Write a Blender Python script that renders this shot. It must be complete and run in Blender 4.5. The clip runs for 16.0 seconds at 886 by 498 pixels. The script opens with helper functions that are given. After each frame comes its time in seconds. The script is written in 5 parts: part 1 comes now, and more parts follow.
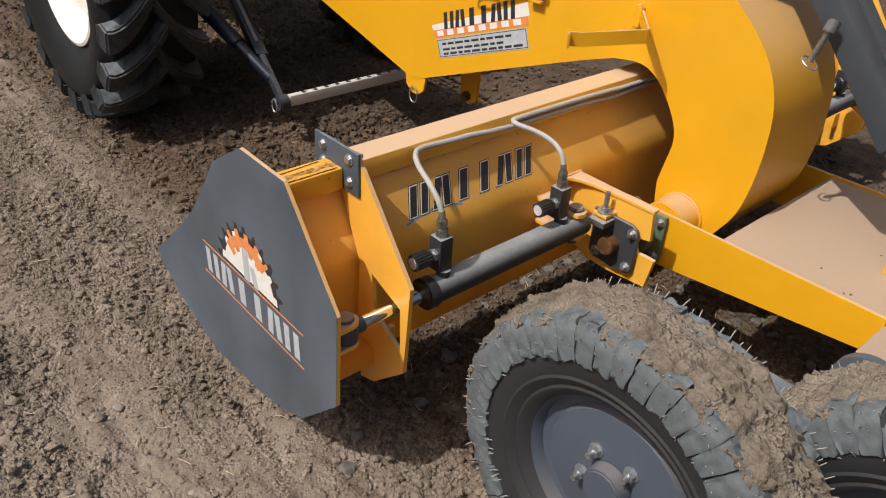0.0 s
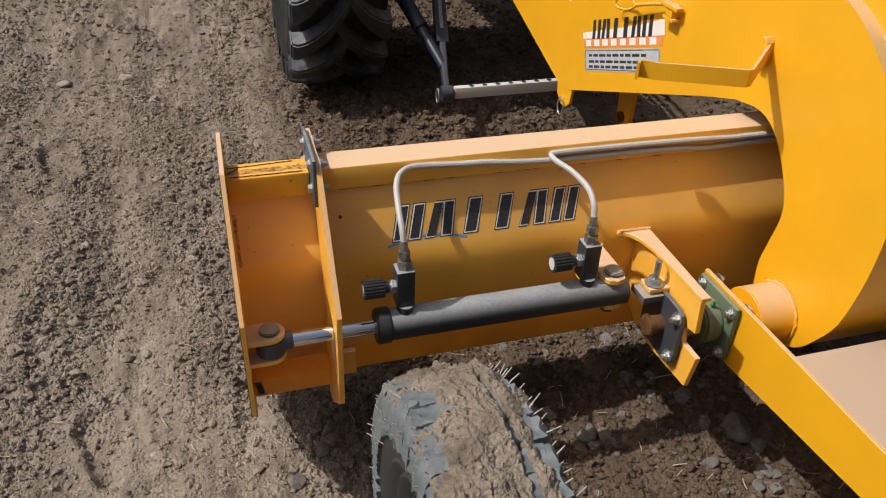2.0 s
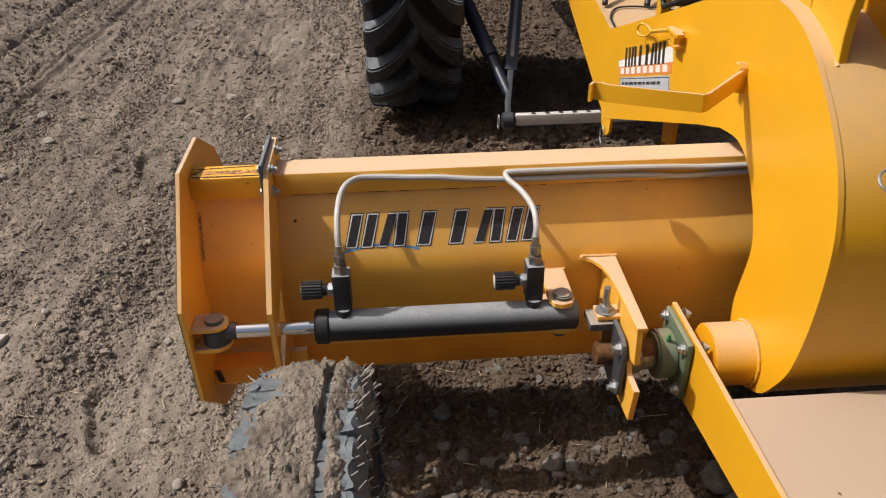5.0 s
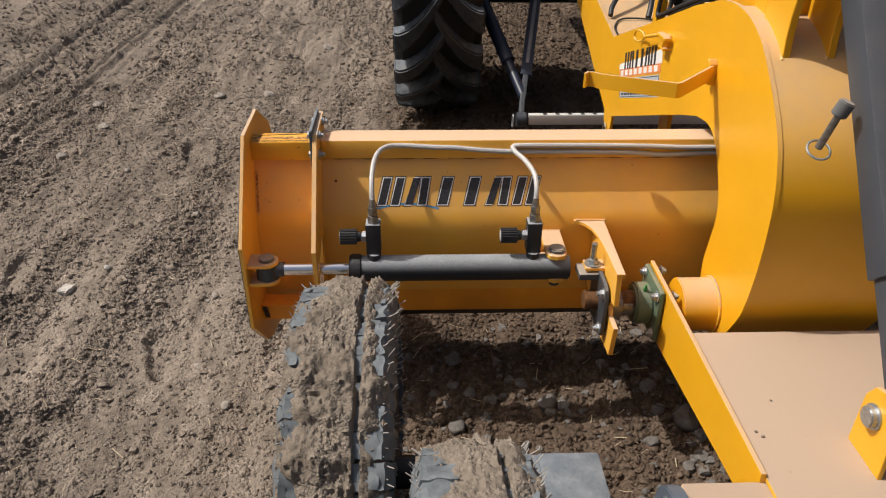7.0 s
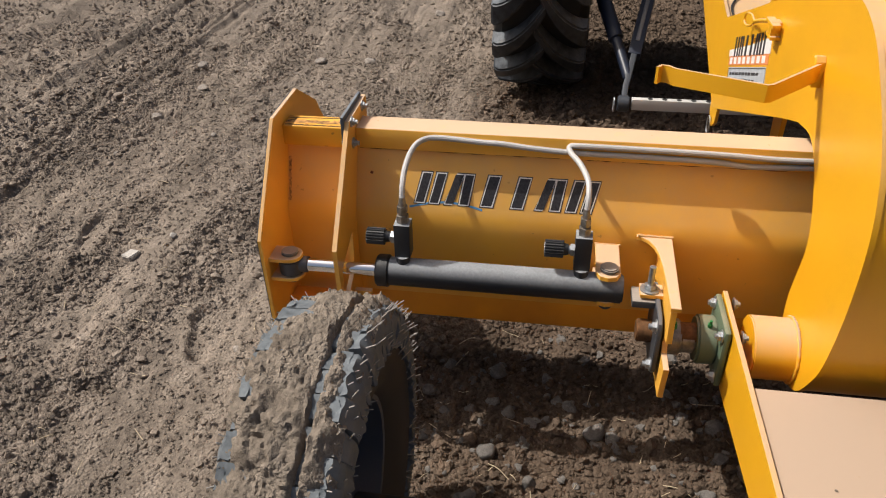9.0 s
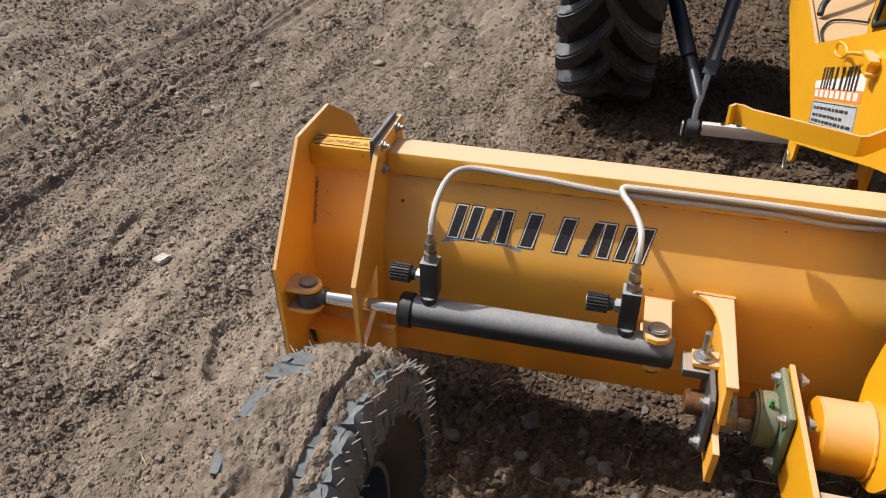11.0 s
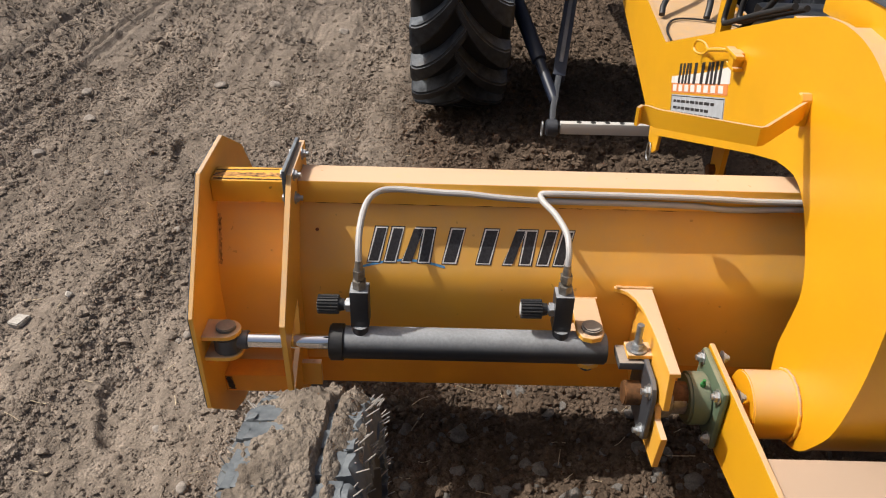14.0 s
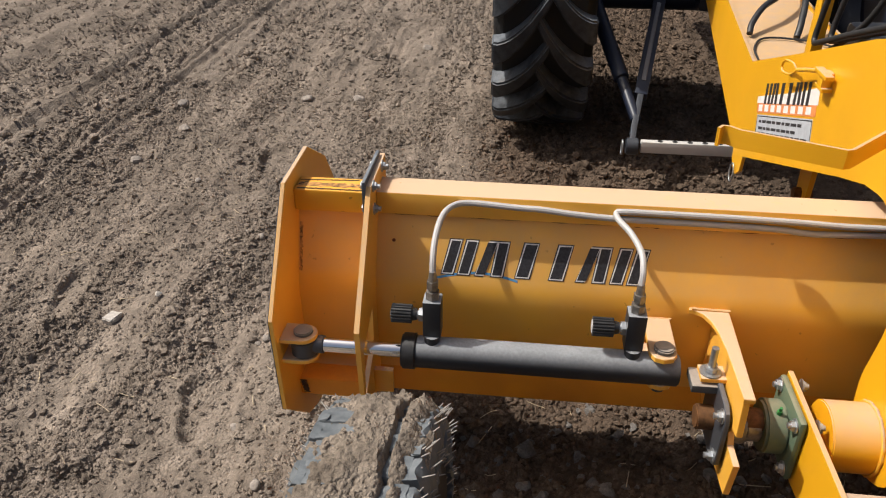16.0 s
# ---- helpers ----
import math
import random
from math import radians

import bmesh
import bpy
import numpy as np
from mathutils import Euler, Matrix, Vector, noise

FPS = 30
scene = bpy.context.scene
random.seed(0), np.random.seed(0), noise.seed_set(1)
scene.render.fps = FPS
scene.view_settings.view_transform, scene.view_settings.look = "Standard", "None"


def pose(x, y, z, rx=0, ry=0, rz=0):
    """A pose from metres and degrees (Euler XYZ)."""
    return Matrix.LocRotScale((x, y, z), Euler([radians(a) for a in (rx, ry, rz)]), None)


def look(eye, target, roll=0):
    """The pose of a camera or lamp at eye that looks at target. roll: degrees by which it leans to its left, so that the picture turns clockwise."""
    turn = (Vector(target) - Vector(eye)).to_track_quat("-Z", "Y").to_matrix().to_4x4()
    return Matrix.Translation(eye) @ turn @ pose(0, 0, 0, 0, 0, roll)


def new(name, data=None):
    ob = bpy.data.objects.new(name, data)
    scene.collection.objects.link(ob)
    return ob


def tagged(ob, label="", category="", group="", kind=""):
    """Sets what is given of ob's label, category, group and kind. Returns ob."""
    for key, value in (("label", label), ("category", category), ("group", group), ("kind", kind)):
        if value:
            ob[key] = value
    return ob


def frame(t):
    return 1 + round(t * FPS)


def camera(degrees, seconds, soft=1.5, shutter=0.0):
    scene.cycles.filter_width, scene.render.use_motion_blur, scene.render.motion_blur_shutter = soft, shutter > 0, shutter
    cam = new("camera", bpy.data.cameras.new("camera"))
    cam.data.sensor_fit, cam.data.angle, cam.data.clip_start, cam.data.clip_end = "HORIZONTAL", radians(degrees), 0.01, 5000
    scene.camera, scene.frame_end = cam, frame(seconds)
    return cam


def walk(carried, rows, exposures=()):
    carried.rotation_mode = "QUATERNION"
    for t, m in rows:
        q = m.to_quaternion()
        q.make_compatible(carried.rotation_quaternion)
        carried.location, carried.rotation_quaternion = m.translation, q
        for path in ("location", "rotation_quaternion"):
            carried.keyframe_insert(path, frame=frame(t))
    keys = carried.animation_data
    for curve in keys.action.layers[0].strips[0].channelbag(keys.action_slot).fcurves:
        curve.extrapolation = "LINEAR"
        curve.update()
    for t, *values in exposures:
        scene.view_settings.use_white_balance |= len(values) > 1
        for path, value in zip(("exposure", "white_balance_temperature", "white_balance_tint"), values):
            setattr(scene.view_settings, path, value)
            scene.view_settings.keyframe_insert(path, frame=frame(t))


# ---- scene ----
cam = camera(60.4, 16.0, soft=1.1)
PATH = [
    (0, (-1.052, -1.214, 1.68), (0.106, 0.022, 0.615), 3.5),
    (0.5, (-0.754, -1.355, 1.666), (0.09, 0.113, 0.602), 1.7),
    (1, (-0.55, -1.51, 1.699), (0.116, 0.07, 0.669), 0.7),
    (1.5, (-0.419, -1.464, 1.679), (0.182, 0.124, 0.622), 1.1),
    (2, (-0.26, -1.362, 1.675), (0.239, 0.22, 0.558), 2.5),
    (2.5, (-0.07, -1.392, 1.629), (0.153, 0.255, 0.517), 2.8),
    (3, (0.164, -1.42, 1.638), (0.407, 0.215, 0.512), 1.5),
    (3.5, (0.231, -1.447, 1.642), (0.494, 0.183, 0.513), 1.0),
    (4, (0.245, -1.466, 1.658), (0.389, 0.189, 0.544), -2.2),
    (4.2, (0.24, -1.481, 1.66), (0.315, 0.2, 0.579), -1.8),
    (6.3, (0.214, -1.723, 1.675), (0.384, -0.013, 0.652), 1.3),
    (6.5, (0.204, -1.799, 1.681), (0.361, -0.082, 0.668), 1.6),
    (7, (0.205, -1.916, 1.707), (0.273, -0.191, 0.696), 0.6),
    (7.5, (0.277, -1.889, 1.705), (0.246, -0.173, 0.679), 0.8),
    (8, (0.373, -1.848, 1.705), (0.24, -0.147, 0.662), -0.7),
    (8.5, (0.453, -1.79, 1.68), (0.259, -0.11, 0.611), -0.9),
    (9, (0.45, -1.646, 1.684), (0.183, 0.01, 0.595), -0.8),
    (9.2, (0.441, -1.585, 1.681), (0.174, 0.067, 0.586), -1.4),
    (11.3, (0.479, -1.382, 1.665), (0.053, 0.236, 0.57), 0.3),
    (11.5, (0.382, -1.359, 1.663), (0.042, 0.269, 0.551), 0.9),
    (12, (0.25, -1.366, 1.661), (0.094, 0.3, 0.566), 2.0),
    (12.5, (0.214, -1.375, 1.663), (0.102, 0.304, 0.581), 2.7),
    (13, (0.213, -1.385, 1.67), (0.101, 0.303, 0.604), 1.8),
    (13.5, (0.221, -1.398, 1.672), (0.119, 0.29, 0.605), 1.5),
    (14, (0.261, -1.401, 1.669), (0.267, 0.29, 0.601), 1.5),
    (14.5, (0.289, -1.412, 1.671), (0.332, 0.284, 0.612), 0.2),
    (15, (0.274, -1.428, 1.675), (0.19, 0.275, 0.63), -0.1),
    (15.5, (0.28, -1.424, 1.676), (0.16, 0.273, 0.624), 0.2),
    (16, (0.267, -1.425, 1.679), (0.073, 0.274, 0.643), 0.0),
]
walk(cam, [(t, look(eye, target, roll)) for t, eye, target, roll in PATH],
     exposures=[(0, -0.18), (2.0, -0.12), (3.5, -0.02), (7.0, -0.01), (9.0, 0.11), (11.5, 0.24), (12.5, 0.25), (14.5, 0.09), (16, 0.12)])

# ---- light ----
SUN_TO = Vector((-0.69, 0.085, 1.0)).normalized()
world = bpy.data.worlds.new("sky_world")
scene.world = world
world.use_nodes = True
wn = world.node_tree.nodes
wn.clear()
w_out, w_bg, w_sky = wn.new("ShaderNodeOutputWorld"), wn.new("ShaderNodeBackground"), wn.new("ShaderNodeTexSky")
w_sky.sky_type, w_sky.sun_disc = "NISHITA", False
w_sky.dust_density, w_sky.air_density = 8.0, 1.0
w_sky.sun_elevation = math.asin(SUN_TO.z)
w_sky.sun_rotation = math.atan2(SUN_TO.x, SUN_TO.y)
w_bg.inputs["Strength"].default_value = 0.090
world.node_tree.links.new(w_sky.outputs[0], w_bg.inputs[0])
world.node_tree.links.new(w_bg.outputs[0], w_out.inputs[0])
sun_data = bpy.data.lights.new("sun", "SUN")
sun_data.energy, sun_data.angle, sun_data.color = 4.3, radians(0.55), (1.0, 0.95, 0.87)
sun = new("sun", sun_data)
sun.matrix_world = look(SUN_TO * 30, (0, 0, 0))


# ---- materials ----
def mat_base(name):
    m = bpy.data.materials.new(name)
    m.use_nodes = True
    nt = m.node_tree
    return m, nt, nt.nodes["Principled BSDF"], nt.links


def node(nt, kind, **kw):
    n = nt.nodes.new(kind)
    for k, v in kw.items():
        n.inputs[k.replace("_", " ")].default_value = v
    return n


def noise_tex(nt, scale, detail=4.0, rough=0.55, coords="Object"):
    tc = nt.nodes.new("ShaderNodeTexCoord")
    n = nt.nodes.new("ShaderNodeTexNoise")
    n.inputs["Scale"].default_value, n.inputs["Detail"].default_value, n.inputs["Roughness"].default_value = scale, detail, rough
    nt.links.new(tc.outputs[coords], n.inputs["Vector"])
    return n


def ramp(nt, src, stops):
    r = nt.nodes.new("ShaderNodeValToRGB")
    while len(r.color_ramp.elements) < len(stops):
        r.color_ramp.elements.new(0.5)
    for e, (p, c) in zip(r.color_ramp.elements, stops):
        e.position = p
        e.color = (*c, 1) if len(c) == 3 else c
    nt.links.new(src, r.inputs[0])
    return r


def mix_rgb(nt, fac, a, b, mode="MIX"):
    n = nt.nodes.new("ShaderNodeMix")
    n.data_type, n.blend_type = "RGBA", mode
    ins = {"f": n.inputs[0], "a": n.inputs[6], "b": n.inputs[7]}
    for k, v in (("f", fac), ("a", a), ("b", b)):
        if isinstance(v, (int, float)):
            ins[k].default_value = v
        elif isinstance(v, tuple):
            ins[k].default_value = (*v, 1)
        else:
            nt.links.new(v, ins[k])
    return n.outputs[2]


def math_node(nt, op, a, b=0.0, clamp=False):
    n = nt.nodes.new("ShaderNodeMath")
    n.operation, n.use_clamp = op, clamp
    for s, v in ((n.inputs[0], a), (n.inputs[1], b)):
        if isinstance(v, (int, float)):
            s.default_value = v
        else:
            nt.links.new(v, s)
    return n.outputs[0]


def add_bump(nt, bsdf, height, strength=0.3, dist=0.002):
    b = nt.nodes.new("ShaderNodeBump")
    b.inputs["Strength"].default_value, b.inputs["Distance"].default_value = strength, dist
    nt.links.new(height, b.inputs["Height"])
    nt.links.new(b.outputs[0], bsdf.inputs["Normal"])
    return b


DUST = (0.45, 0.32, 0.215)


def coated(name, base, rough=0.38, dust=0.5, side_dust=0.10, spots=None, metallic=0.0, bump=0.15, vary=0.12, dust_col=DUST, even=0.55, coat=0.0, grain=0.75, patch_size=17.0, spec=0.5, edge=0.0):
    """Painted or bare metal with dust that lies on what faces up, and a thin patchy film elsewhere."""
    m, nt, p, ln = mat_base(name)
    big, fine, mid = noise_tex(nt, 3.2, 3), noise_tex(nt, 140, 3, 0.6), noise_tex(nt, patch_size, 5, 0.65)
    dark = tuple(c * (1 - vary) for c in base)
    lite = tuple(min(1, c * (1 + vary)) for c in base)
    col = ramp(nt, big.outputs[0], [(0.3, dark), (0.7, lite)]).outputs[0]
    geo = nt.nodes.new("ShaderNodeNewGeometry")
    sep = nt.nodes.new("ShaderNodeSeparateXYZ")
    ln.new(geo.outputs["Normal"], sep.inputs[0])
    up = ramp(nt, sep.outputs[2], [(0.25, (0, 0, 0)), (0.95, (1, 1, 1))]).outputs[0]
    patch = ramp(nt, mid.outputs[0], [(0.35, (even,) * 3), (0.7, (1,) * 3)]).outputs[0]
    grit = ramp(nt, fine.outputs[0], [(0.3, (grain,) * 3), (0.7, (1,) * 3)]).outputs[0]
    f = math_node(nt, "MULTIPLY", math_node(nt, "MULTIPLY", up, dust), patch)
    f = math_node(nt, "ADD", f, math_node(nt, "MULTIPLY", patch, side_dust))
    f = math_node(nt, "MULTIPLY", f, grit, True)
    col = mix_rgb(nt, f, col, dust_col)
    if edge:
        # rubbed edges painted pale, with their bright highlight put into the colour
        worn = ramp(nt, geo.outputs["Pointiness"], [(0.56, (0, 0, 0)), (0.68, (1, 1, 1))]).outputs[0]
        worn = math_node(nt, "MULTIPLY", math_node(nt, "MULTIPLY", worn, patch), edge, True)
        col = mix_rgb(nt, worn, col, dust_col)
    if spots:
        sp = noise_tex(nt, 46, 2, 0.5)
        s = ramp(nt, sp.outputs[0], [(0.735, (0, 0, 0)), (0.765, (1, 1, 1))]).outputs[0]
        col = mix_rgb(nt, math_node(nt, "MULTIPLY", s, 0.5), col, spots)
    ln.new(col, p.inputs["Base Color"])
    p.inputs["Metallic"].default_value = metallic
    p.inputs["Specular IOR Level"].default_value = spec
    p.inputs["Coat Weight"].default_value, p.inputs["Coat Roughness"].default_value = coat, 0.3
    r = math_node(nt, "ADD", math_node(nt, "MULTIPLY", f, 0.45), rough, True)
    ln.new(r, p.inputs["Roughness"])
    add_bump(nt, p, mid.outputs[0], bump, 0.0012)
    return m


def plain(name, base, rough=0.5, metallic=0.0, vary=0.15, scale=40, bump=0.1):
    m, nt, p, ln = mat_base(name)
    n = noise_tex(nt, scale, 4)
    col = ramp(nt, n.outputs[0], [(0.3, tuple(c * (1 - vary) for c in base)), (0.7, tuple(min(1, c * (1 + vary)) for c in base))])
    ln.new(col.outputs[0], p.inputs["Base Color"])
    p.inputs["Roughness"].default_value, p.inputs["Metallic"].default_value = rough, metallic
    add_bump(nt, p, n.outputs[0], bump, 0.001)
    return m


def soil_material(name, tones, scale=1.0, bump=0.9, streaks_and_shade=False):
    m, nt, p, ln = mat_base(name)
    big, mid, fine, grain = noise_tex(nt, 0.9 * scale, 4), noise_tex(nt, 9 * scale, 6, 0.65), noise_tex(nt, 60 * scale, 6, 0.7), noise_tex(nt, 420 * scale, 3, 0.6)
    a = ramp(nt, big.outputs[0], [(0.32, tones[0]), (0.55, tones[1]), (0.75, tones[2])]).outputs[0]
    b = ramp(nt, mid.outputs[0], [(0.3, tuple(c * 0.72 for c in tones[0])), (0.5, tones[1]), (0.72, tuple(min(1, c * 1.25) for c in tones[2]))]).outputs[0]
    col = mix_rgb(nt, 0.55, a, b)
    g = ramp(nt, fine.outputs[0], [(0.28, (0.66,) * 3), (0.5, (0.97,) * 3), (0.75, (1.22,) * 3)]).outputs[0]
    col = mix_rgb(nt, 1.0, col, g, "MULTIPLY")
    vor = nt.nodes.new("ShaderNodeTexVoronoi")
    vor.inputs["Scale"].default_value = 95 * scale
    tc = nt.nodes.new("ShaderNodeTexCoord")
    ln.new(tc.outputs["Object"], vor.inputs["Vector"])
    if streaks_and_shade:
        # faint streaks along the way of the tractor
        flat = nt.nodes.new("ShaderNodeMapping")
        flat.inputs["Scale"].default_value = (1.0, 0.16, 1.0)
        ln.new(tc.outputs["Object"], flat.inputs["Vector"])
        streak = node(nt, "ShaderNodeTexNoise", Scale=7.0, Detail=5.0, Roughness=0.6)
        ln.new(flat.outputs[0], streak.inputs["Vector"])
        band = ramp(nt, streak.outputs[0], [(0.32, (0.74,) * 3), (0.5, (0.97,) * 3), (0.68, (1.18,) * 3)]).outputs[0]
        col = mix_rgb(nt, 1.0, col, band, "MULTIPLY")
        # soil colour darkened on the machine's side, to deepen the shade it casts there
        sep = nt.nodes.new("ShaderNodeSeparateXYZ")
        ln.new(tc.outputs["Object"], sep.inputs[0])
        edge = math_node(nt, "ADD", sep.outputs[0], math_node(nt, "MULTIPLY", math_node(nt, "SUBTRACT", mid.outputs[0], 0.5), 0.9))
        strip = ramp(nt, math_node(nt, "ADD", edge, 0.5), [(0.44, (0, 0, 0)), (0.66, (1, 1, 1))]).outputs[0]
        shaded_soil = mix_rgb(nt, 1.0, col, (0.52, 0.458, 0.412), "MULTIPLY")
        col = mix_rgb(nt, strip, col, shaded_soil)
    ln.new(col, p.inputs["Base Color"])
    p.inputs["Roughness"].default_value = 0.95
    p.inputs["Specular IOR Level"].default_value = 0.15
    peb = nt.nodes.new("ShaderNodeTexVoronoi")
    peb.inputs["Scale"].default_value = 240 * scale
    ln.new(tc.outputs["Object"], peb.inputs["Vector"])
    h = math_node(nt, "ADD", math_node(nt, "MULTIPLY", mid.outputs[0], 0.8), math_node(nt, "MULTIPLY", fine.outputs[0], 0.22))
    h = math_node(nt, "ADD", h, math_node(nt, "MULTIPLY", grain.outputs[0], 0.02))
    h = math_node(nt, "SUBTRACT", h, math_node(nt, "MULTIPLY", math_node(nt, "MULTIPLY", vor.outputs[0], ramp(nt, mid.outputs[0], [(0.42, (0.08,) * 3), (0.60, (1.0,) * 3)]).outputs[0]), 0.46))
    h = math_node(nt, "SUBTRACT", h, math_node(nt, "MULTIPLY", peb.outputs[0], 0.08))
    add_bump(nt, p, h, bump, 0.02)
    return m


DECKPAINT = coated("dusty_deck_paint", (0.78, 0.40, 0.02), 0.5, 1.6, 0.06, spots=(0.33, 0.20, 0.10), dust_col=(0.375, 0.275, 0.200), even=0.9)
YELLOW = coated("yellow_paint", (0.765, 0.382, 0.005), 0.36, 0.95, 0.035, even=0.75, coat=0.2, grain=0.95, vary=0.05)
ORANGE = coated("orange_yellow_paint", (0.95, 0.460, 0.020), 0.40, 1.30, 0.22, spots=(0.40, 0.18, 0.03), even=0.62, coat=0.4, grain=0.92, vary=0.12, dust_col=(0.56, 0.385, 0.245))
STAINED = coated("brown_stained_orange_paint", (0.92, 0.345, 0.014), 0.5, 0.5, 0.30, even=0.2, vary=0.2, dust_col=(0.47, 0.19, 0.06), patch_size=5.0)
YELLOW_WORN = coated("yellow_paint_scraped", (0.80, 0.36, 0.010), 0.5, 0.22, 0.06, spots=(0.05, 0.03, 0.02), vary=0.3, bump=0.5)
RAW = plain("worn_raw_steel", (0.045, 0.028, 0.018), 0.75, 0.3, 0.5, 60, 0.6)
GREY = coated("grey_paint", (0.082, 0.102, 0.132), 0.45, 0.18, 0.14, bump=0.3, vary=0.28, dust_col=(0.21, 0.225, 0.24), even=0.05, patch_size=7.0)
DISC = coated("slate_disc_paint", (0.058, 0.078, 0.112), 0.45, 0.20, 0.04, bump=0.15, vary=0.08)
STRUTPAINT = coated("dark_slate_strut_paint", (0.040, 0.052, 0.070), 0.45, 0.16, 0.04, bump=0.15, vary=0.08)
BLACK = coated("black_paint", (0.016, 0.018, 0.023), 0.40, 1.10, 0.07, even=0.72, patch_size=6.0, bump=0.2, dust_col=(0.27, 0.285, 0.305))
DARKSTEEL = coated("dark_steel_plate", (0.045, 0.050, 0.062), 0.40, 0.45, 0.08, metallic=0.2, dust_col=(0.26, 0.25, 0.25))
CHROME = plain("chrome", (0.75, 0.76, 0.78), 0.10, 1.0, 0.04, 20, 0.0)
ZINC = plain("zinc_plated_steel", (0.42, 0.44, 0.46), 0.42, 0.85, 0.2, 90, 0.2)
PIPE = coated("galvanised_pipe", (0.46, 0.455, 0.46), 0.52, 0.35, 0.25, metallic=0.25, dust_col=(0.42, 0.40, 0.38))
BRASS = plain("rusty_shaft_end", (0.16, 0.075, 0.03), 0.7, 0.5, 0.4, 60, 0.5)
GREENCAST = coated("green_cast_iron", (0.075, 0.135, 0.088), 0.5, 0.3, 0.1, bump=0.5)
NIPPLE = plain("green_grease_nipple", (0.03, 0.22, 0.06), 0.4, 0.1)
PLASTIC = plain("black_plastic", (0.022, 0.022, 0.023), 0.45, 0, 0.25, 60, 0.2)
KNOBFACE = plain("white_knob_print", (0.55, 0.55, 0.55), 0.5)
RUBBER = coated("tyre_rubber", (0.010, 0.011, 0.013), 0.5, 0.10, 0.02, spec=0.25, bump=0.35, vary=0.25, dust_col=(0.12, 0.13, 0.14))
TRACTORLUG = coated("scuffed_tractor_lug", (0.013, 0.015, 0.019), 0.42, 0.80, 0.14, spec=0.25, bump=0.5, vary=0.3, dust_col=(0.20, 0.225, 0.255), even=0.15, edge=0.8)
BEAMGREY = coated("dusty_axle_paint", (0.058, 0.078, 0.108), 0.5, 0.75, 0.08, bump=0.4, vary=0.25, dust_col=(0.27, 0.29, 0.305), even=0.3)
PINHEAD = coated("dusty_pin_steel", (0.07, 0.075, 0.08), 0.5, 0.9, 0.1, dust_col=(0.33, 0.285, 0.245), even=0.8)
RUBBER_DUSTY = coated("dusty_tyre_rubber", (0.018, 0.020, 0.024), 0.6, 0.25, 0.08, bump=0.6, vary=0.25, dust_col=(0.12, 0.115, 0.11))
LUGRUBBER = coated("scuffed_lug_rubber", (0.062, 0.075, 0.088), 0.6, 0.5, 0.72, bump=1.4, vary=0.35, dust_col=(0.175, 0.192, 0.204), even=0.12, patch_size=28.0)
HAIR = plain("rubber_hair", (0.33, 0.31, 0.285), 0.8)
MUD = soil_material("dried_mud", [(0.140, 0.114, 0.090), (0.205, 0.170, 0.137), (0.275, 0.232, 0.190)], 1.6, 0.75)
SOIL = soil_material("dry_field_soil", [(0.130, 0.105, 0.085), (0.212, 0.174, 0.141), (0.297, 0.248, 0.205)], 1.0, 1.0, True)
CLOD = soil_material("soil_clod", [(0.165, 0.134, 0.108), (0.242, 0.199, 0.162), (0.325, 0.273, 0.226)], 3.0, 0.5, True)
PEBBLE = soil_material("grey_pebble", [(0.105, 0.098, 0.092), (0.15, 0.138, 0.128), (0.20, 0.185, 0.17)], 3.0, 0.3)
PALESTONE = soil_material("pale_stone", [(0.36, 0.335, 0.305), (0.44, 0.41, 0.375), (0.52, 0.49, 0.455)], 3.0, 0.3)
STONE = soil_material("dusty_stone", [(0.22, 0.192, 0.166), (0.285, 0.252, 0.222), (0.36, 0.322, 0.285)], 3.0, 0.4)
RIMWHITE = coated("white_rim_paint", (0.74, 0.735, 0.71), 0.4, 0.25, 0.12)
BLUE = coated("dark_blue_paint", (0.009, 0.015, 0.034), 0.4, 0.04, 0.0, dust_col=(0.2, 0.2, 0.2))
BARGREY = coated("bare_grey_bar", (0.50, 0.50, 0.49), 0.5, 0.25, 0.10, dust_col=(0.46, 0.43, 0.40))
LINKSTEEL = coated("worn_blue_black_steel", (0.030, 0.037, 0.050), 0.45, 0.15, 0.05, metallic=0.2, dust_col=(0.2, 0.2, 0.2))
INK = plain("dark_decal_film", (0.035, 0.033, 0.036), 0.4, 0, 0.5, 160, 0.0)
WHITEFILM = plain("white_decal_film", (0.78, 0.77, 0.75), 0.45, 0, 0.05)
ORANGEFILM = plain("orange_decal_film", (0.75, 0.27, 0.09), 0.45, 0, 0.1)
SILVERFILM = plain("silver_decal_film", (0.46, 0.49, 0.53), 0.4, 0.0, 0.1)
BLUEFILM = plain("blue_decal_film", (0.10, 0.30, 0.55), 0.45, 0, 0.2)
FITTING = plain("grimy_steel_fitting", (0.26, 0.245, 0.225), 0.42, 0.75, 0.35, 70, 0.3)
SCRAPED = plain("scraped_bare_patch", (0.40, 0.20, 0.06), 0.7, 0.1, 0.85, 95, 0.9)
WELD = coated("painted_weld", (0.80, 0.43, 0.10), 0.5, 0.6, 0.35, bump=1.0, vary=0.2, patch_size=60.0)
STRAW = plain("dry_straw", (0.42, 0.34, 0.23), 0.8)
RUST = plain("rusty_seam", (0.17, 0.045, 0.012), 0.8, 0.0, 0.5, 120, 0.6)
HOSE = plain("black_hose", (0.02, 0.02, 0.021), 0.5, 0, 0.3, 120, 0.3)


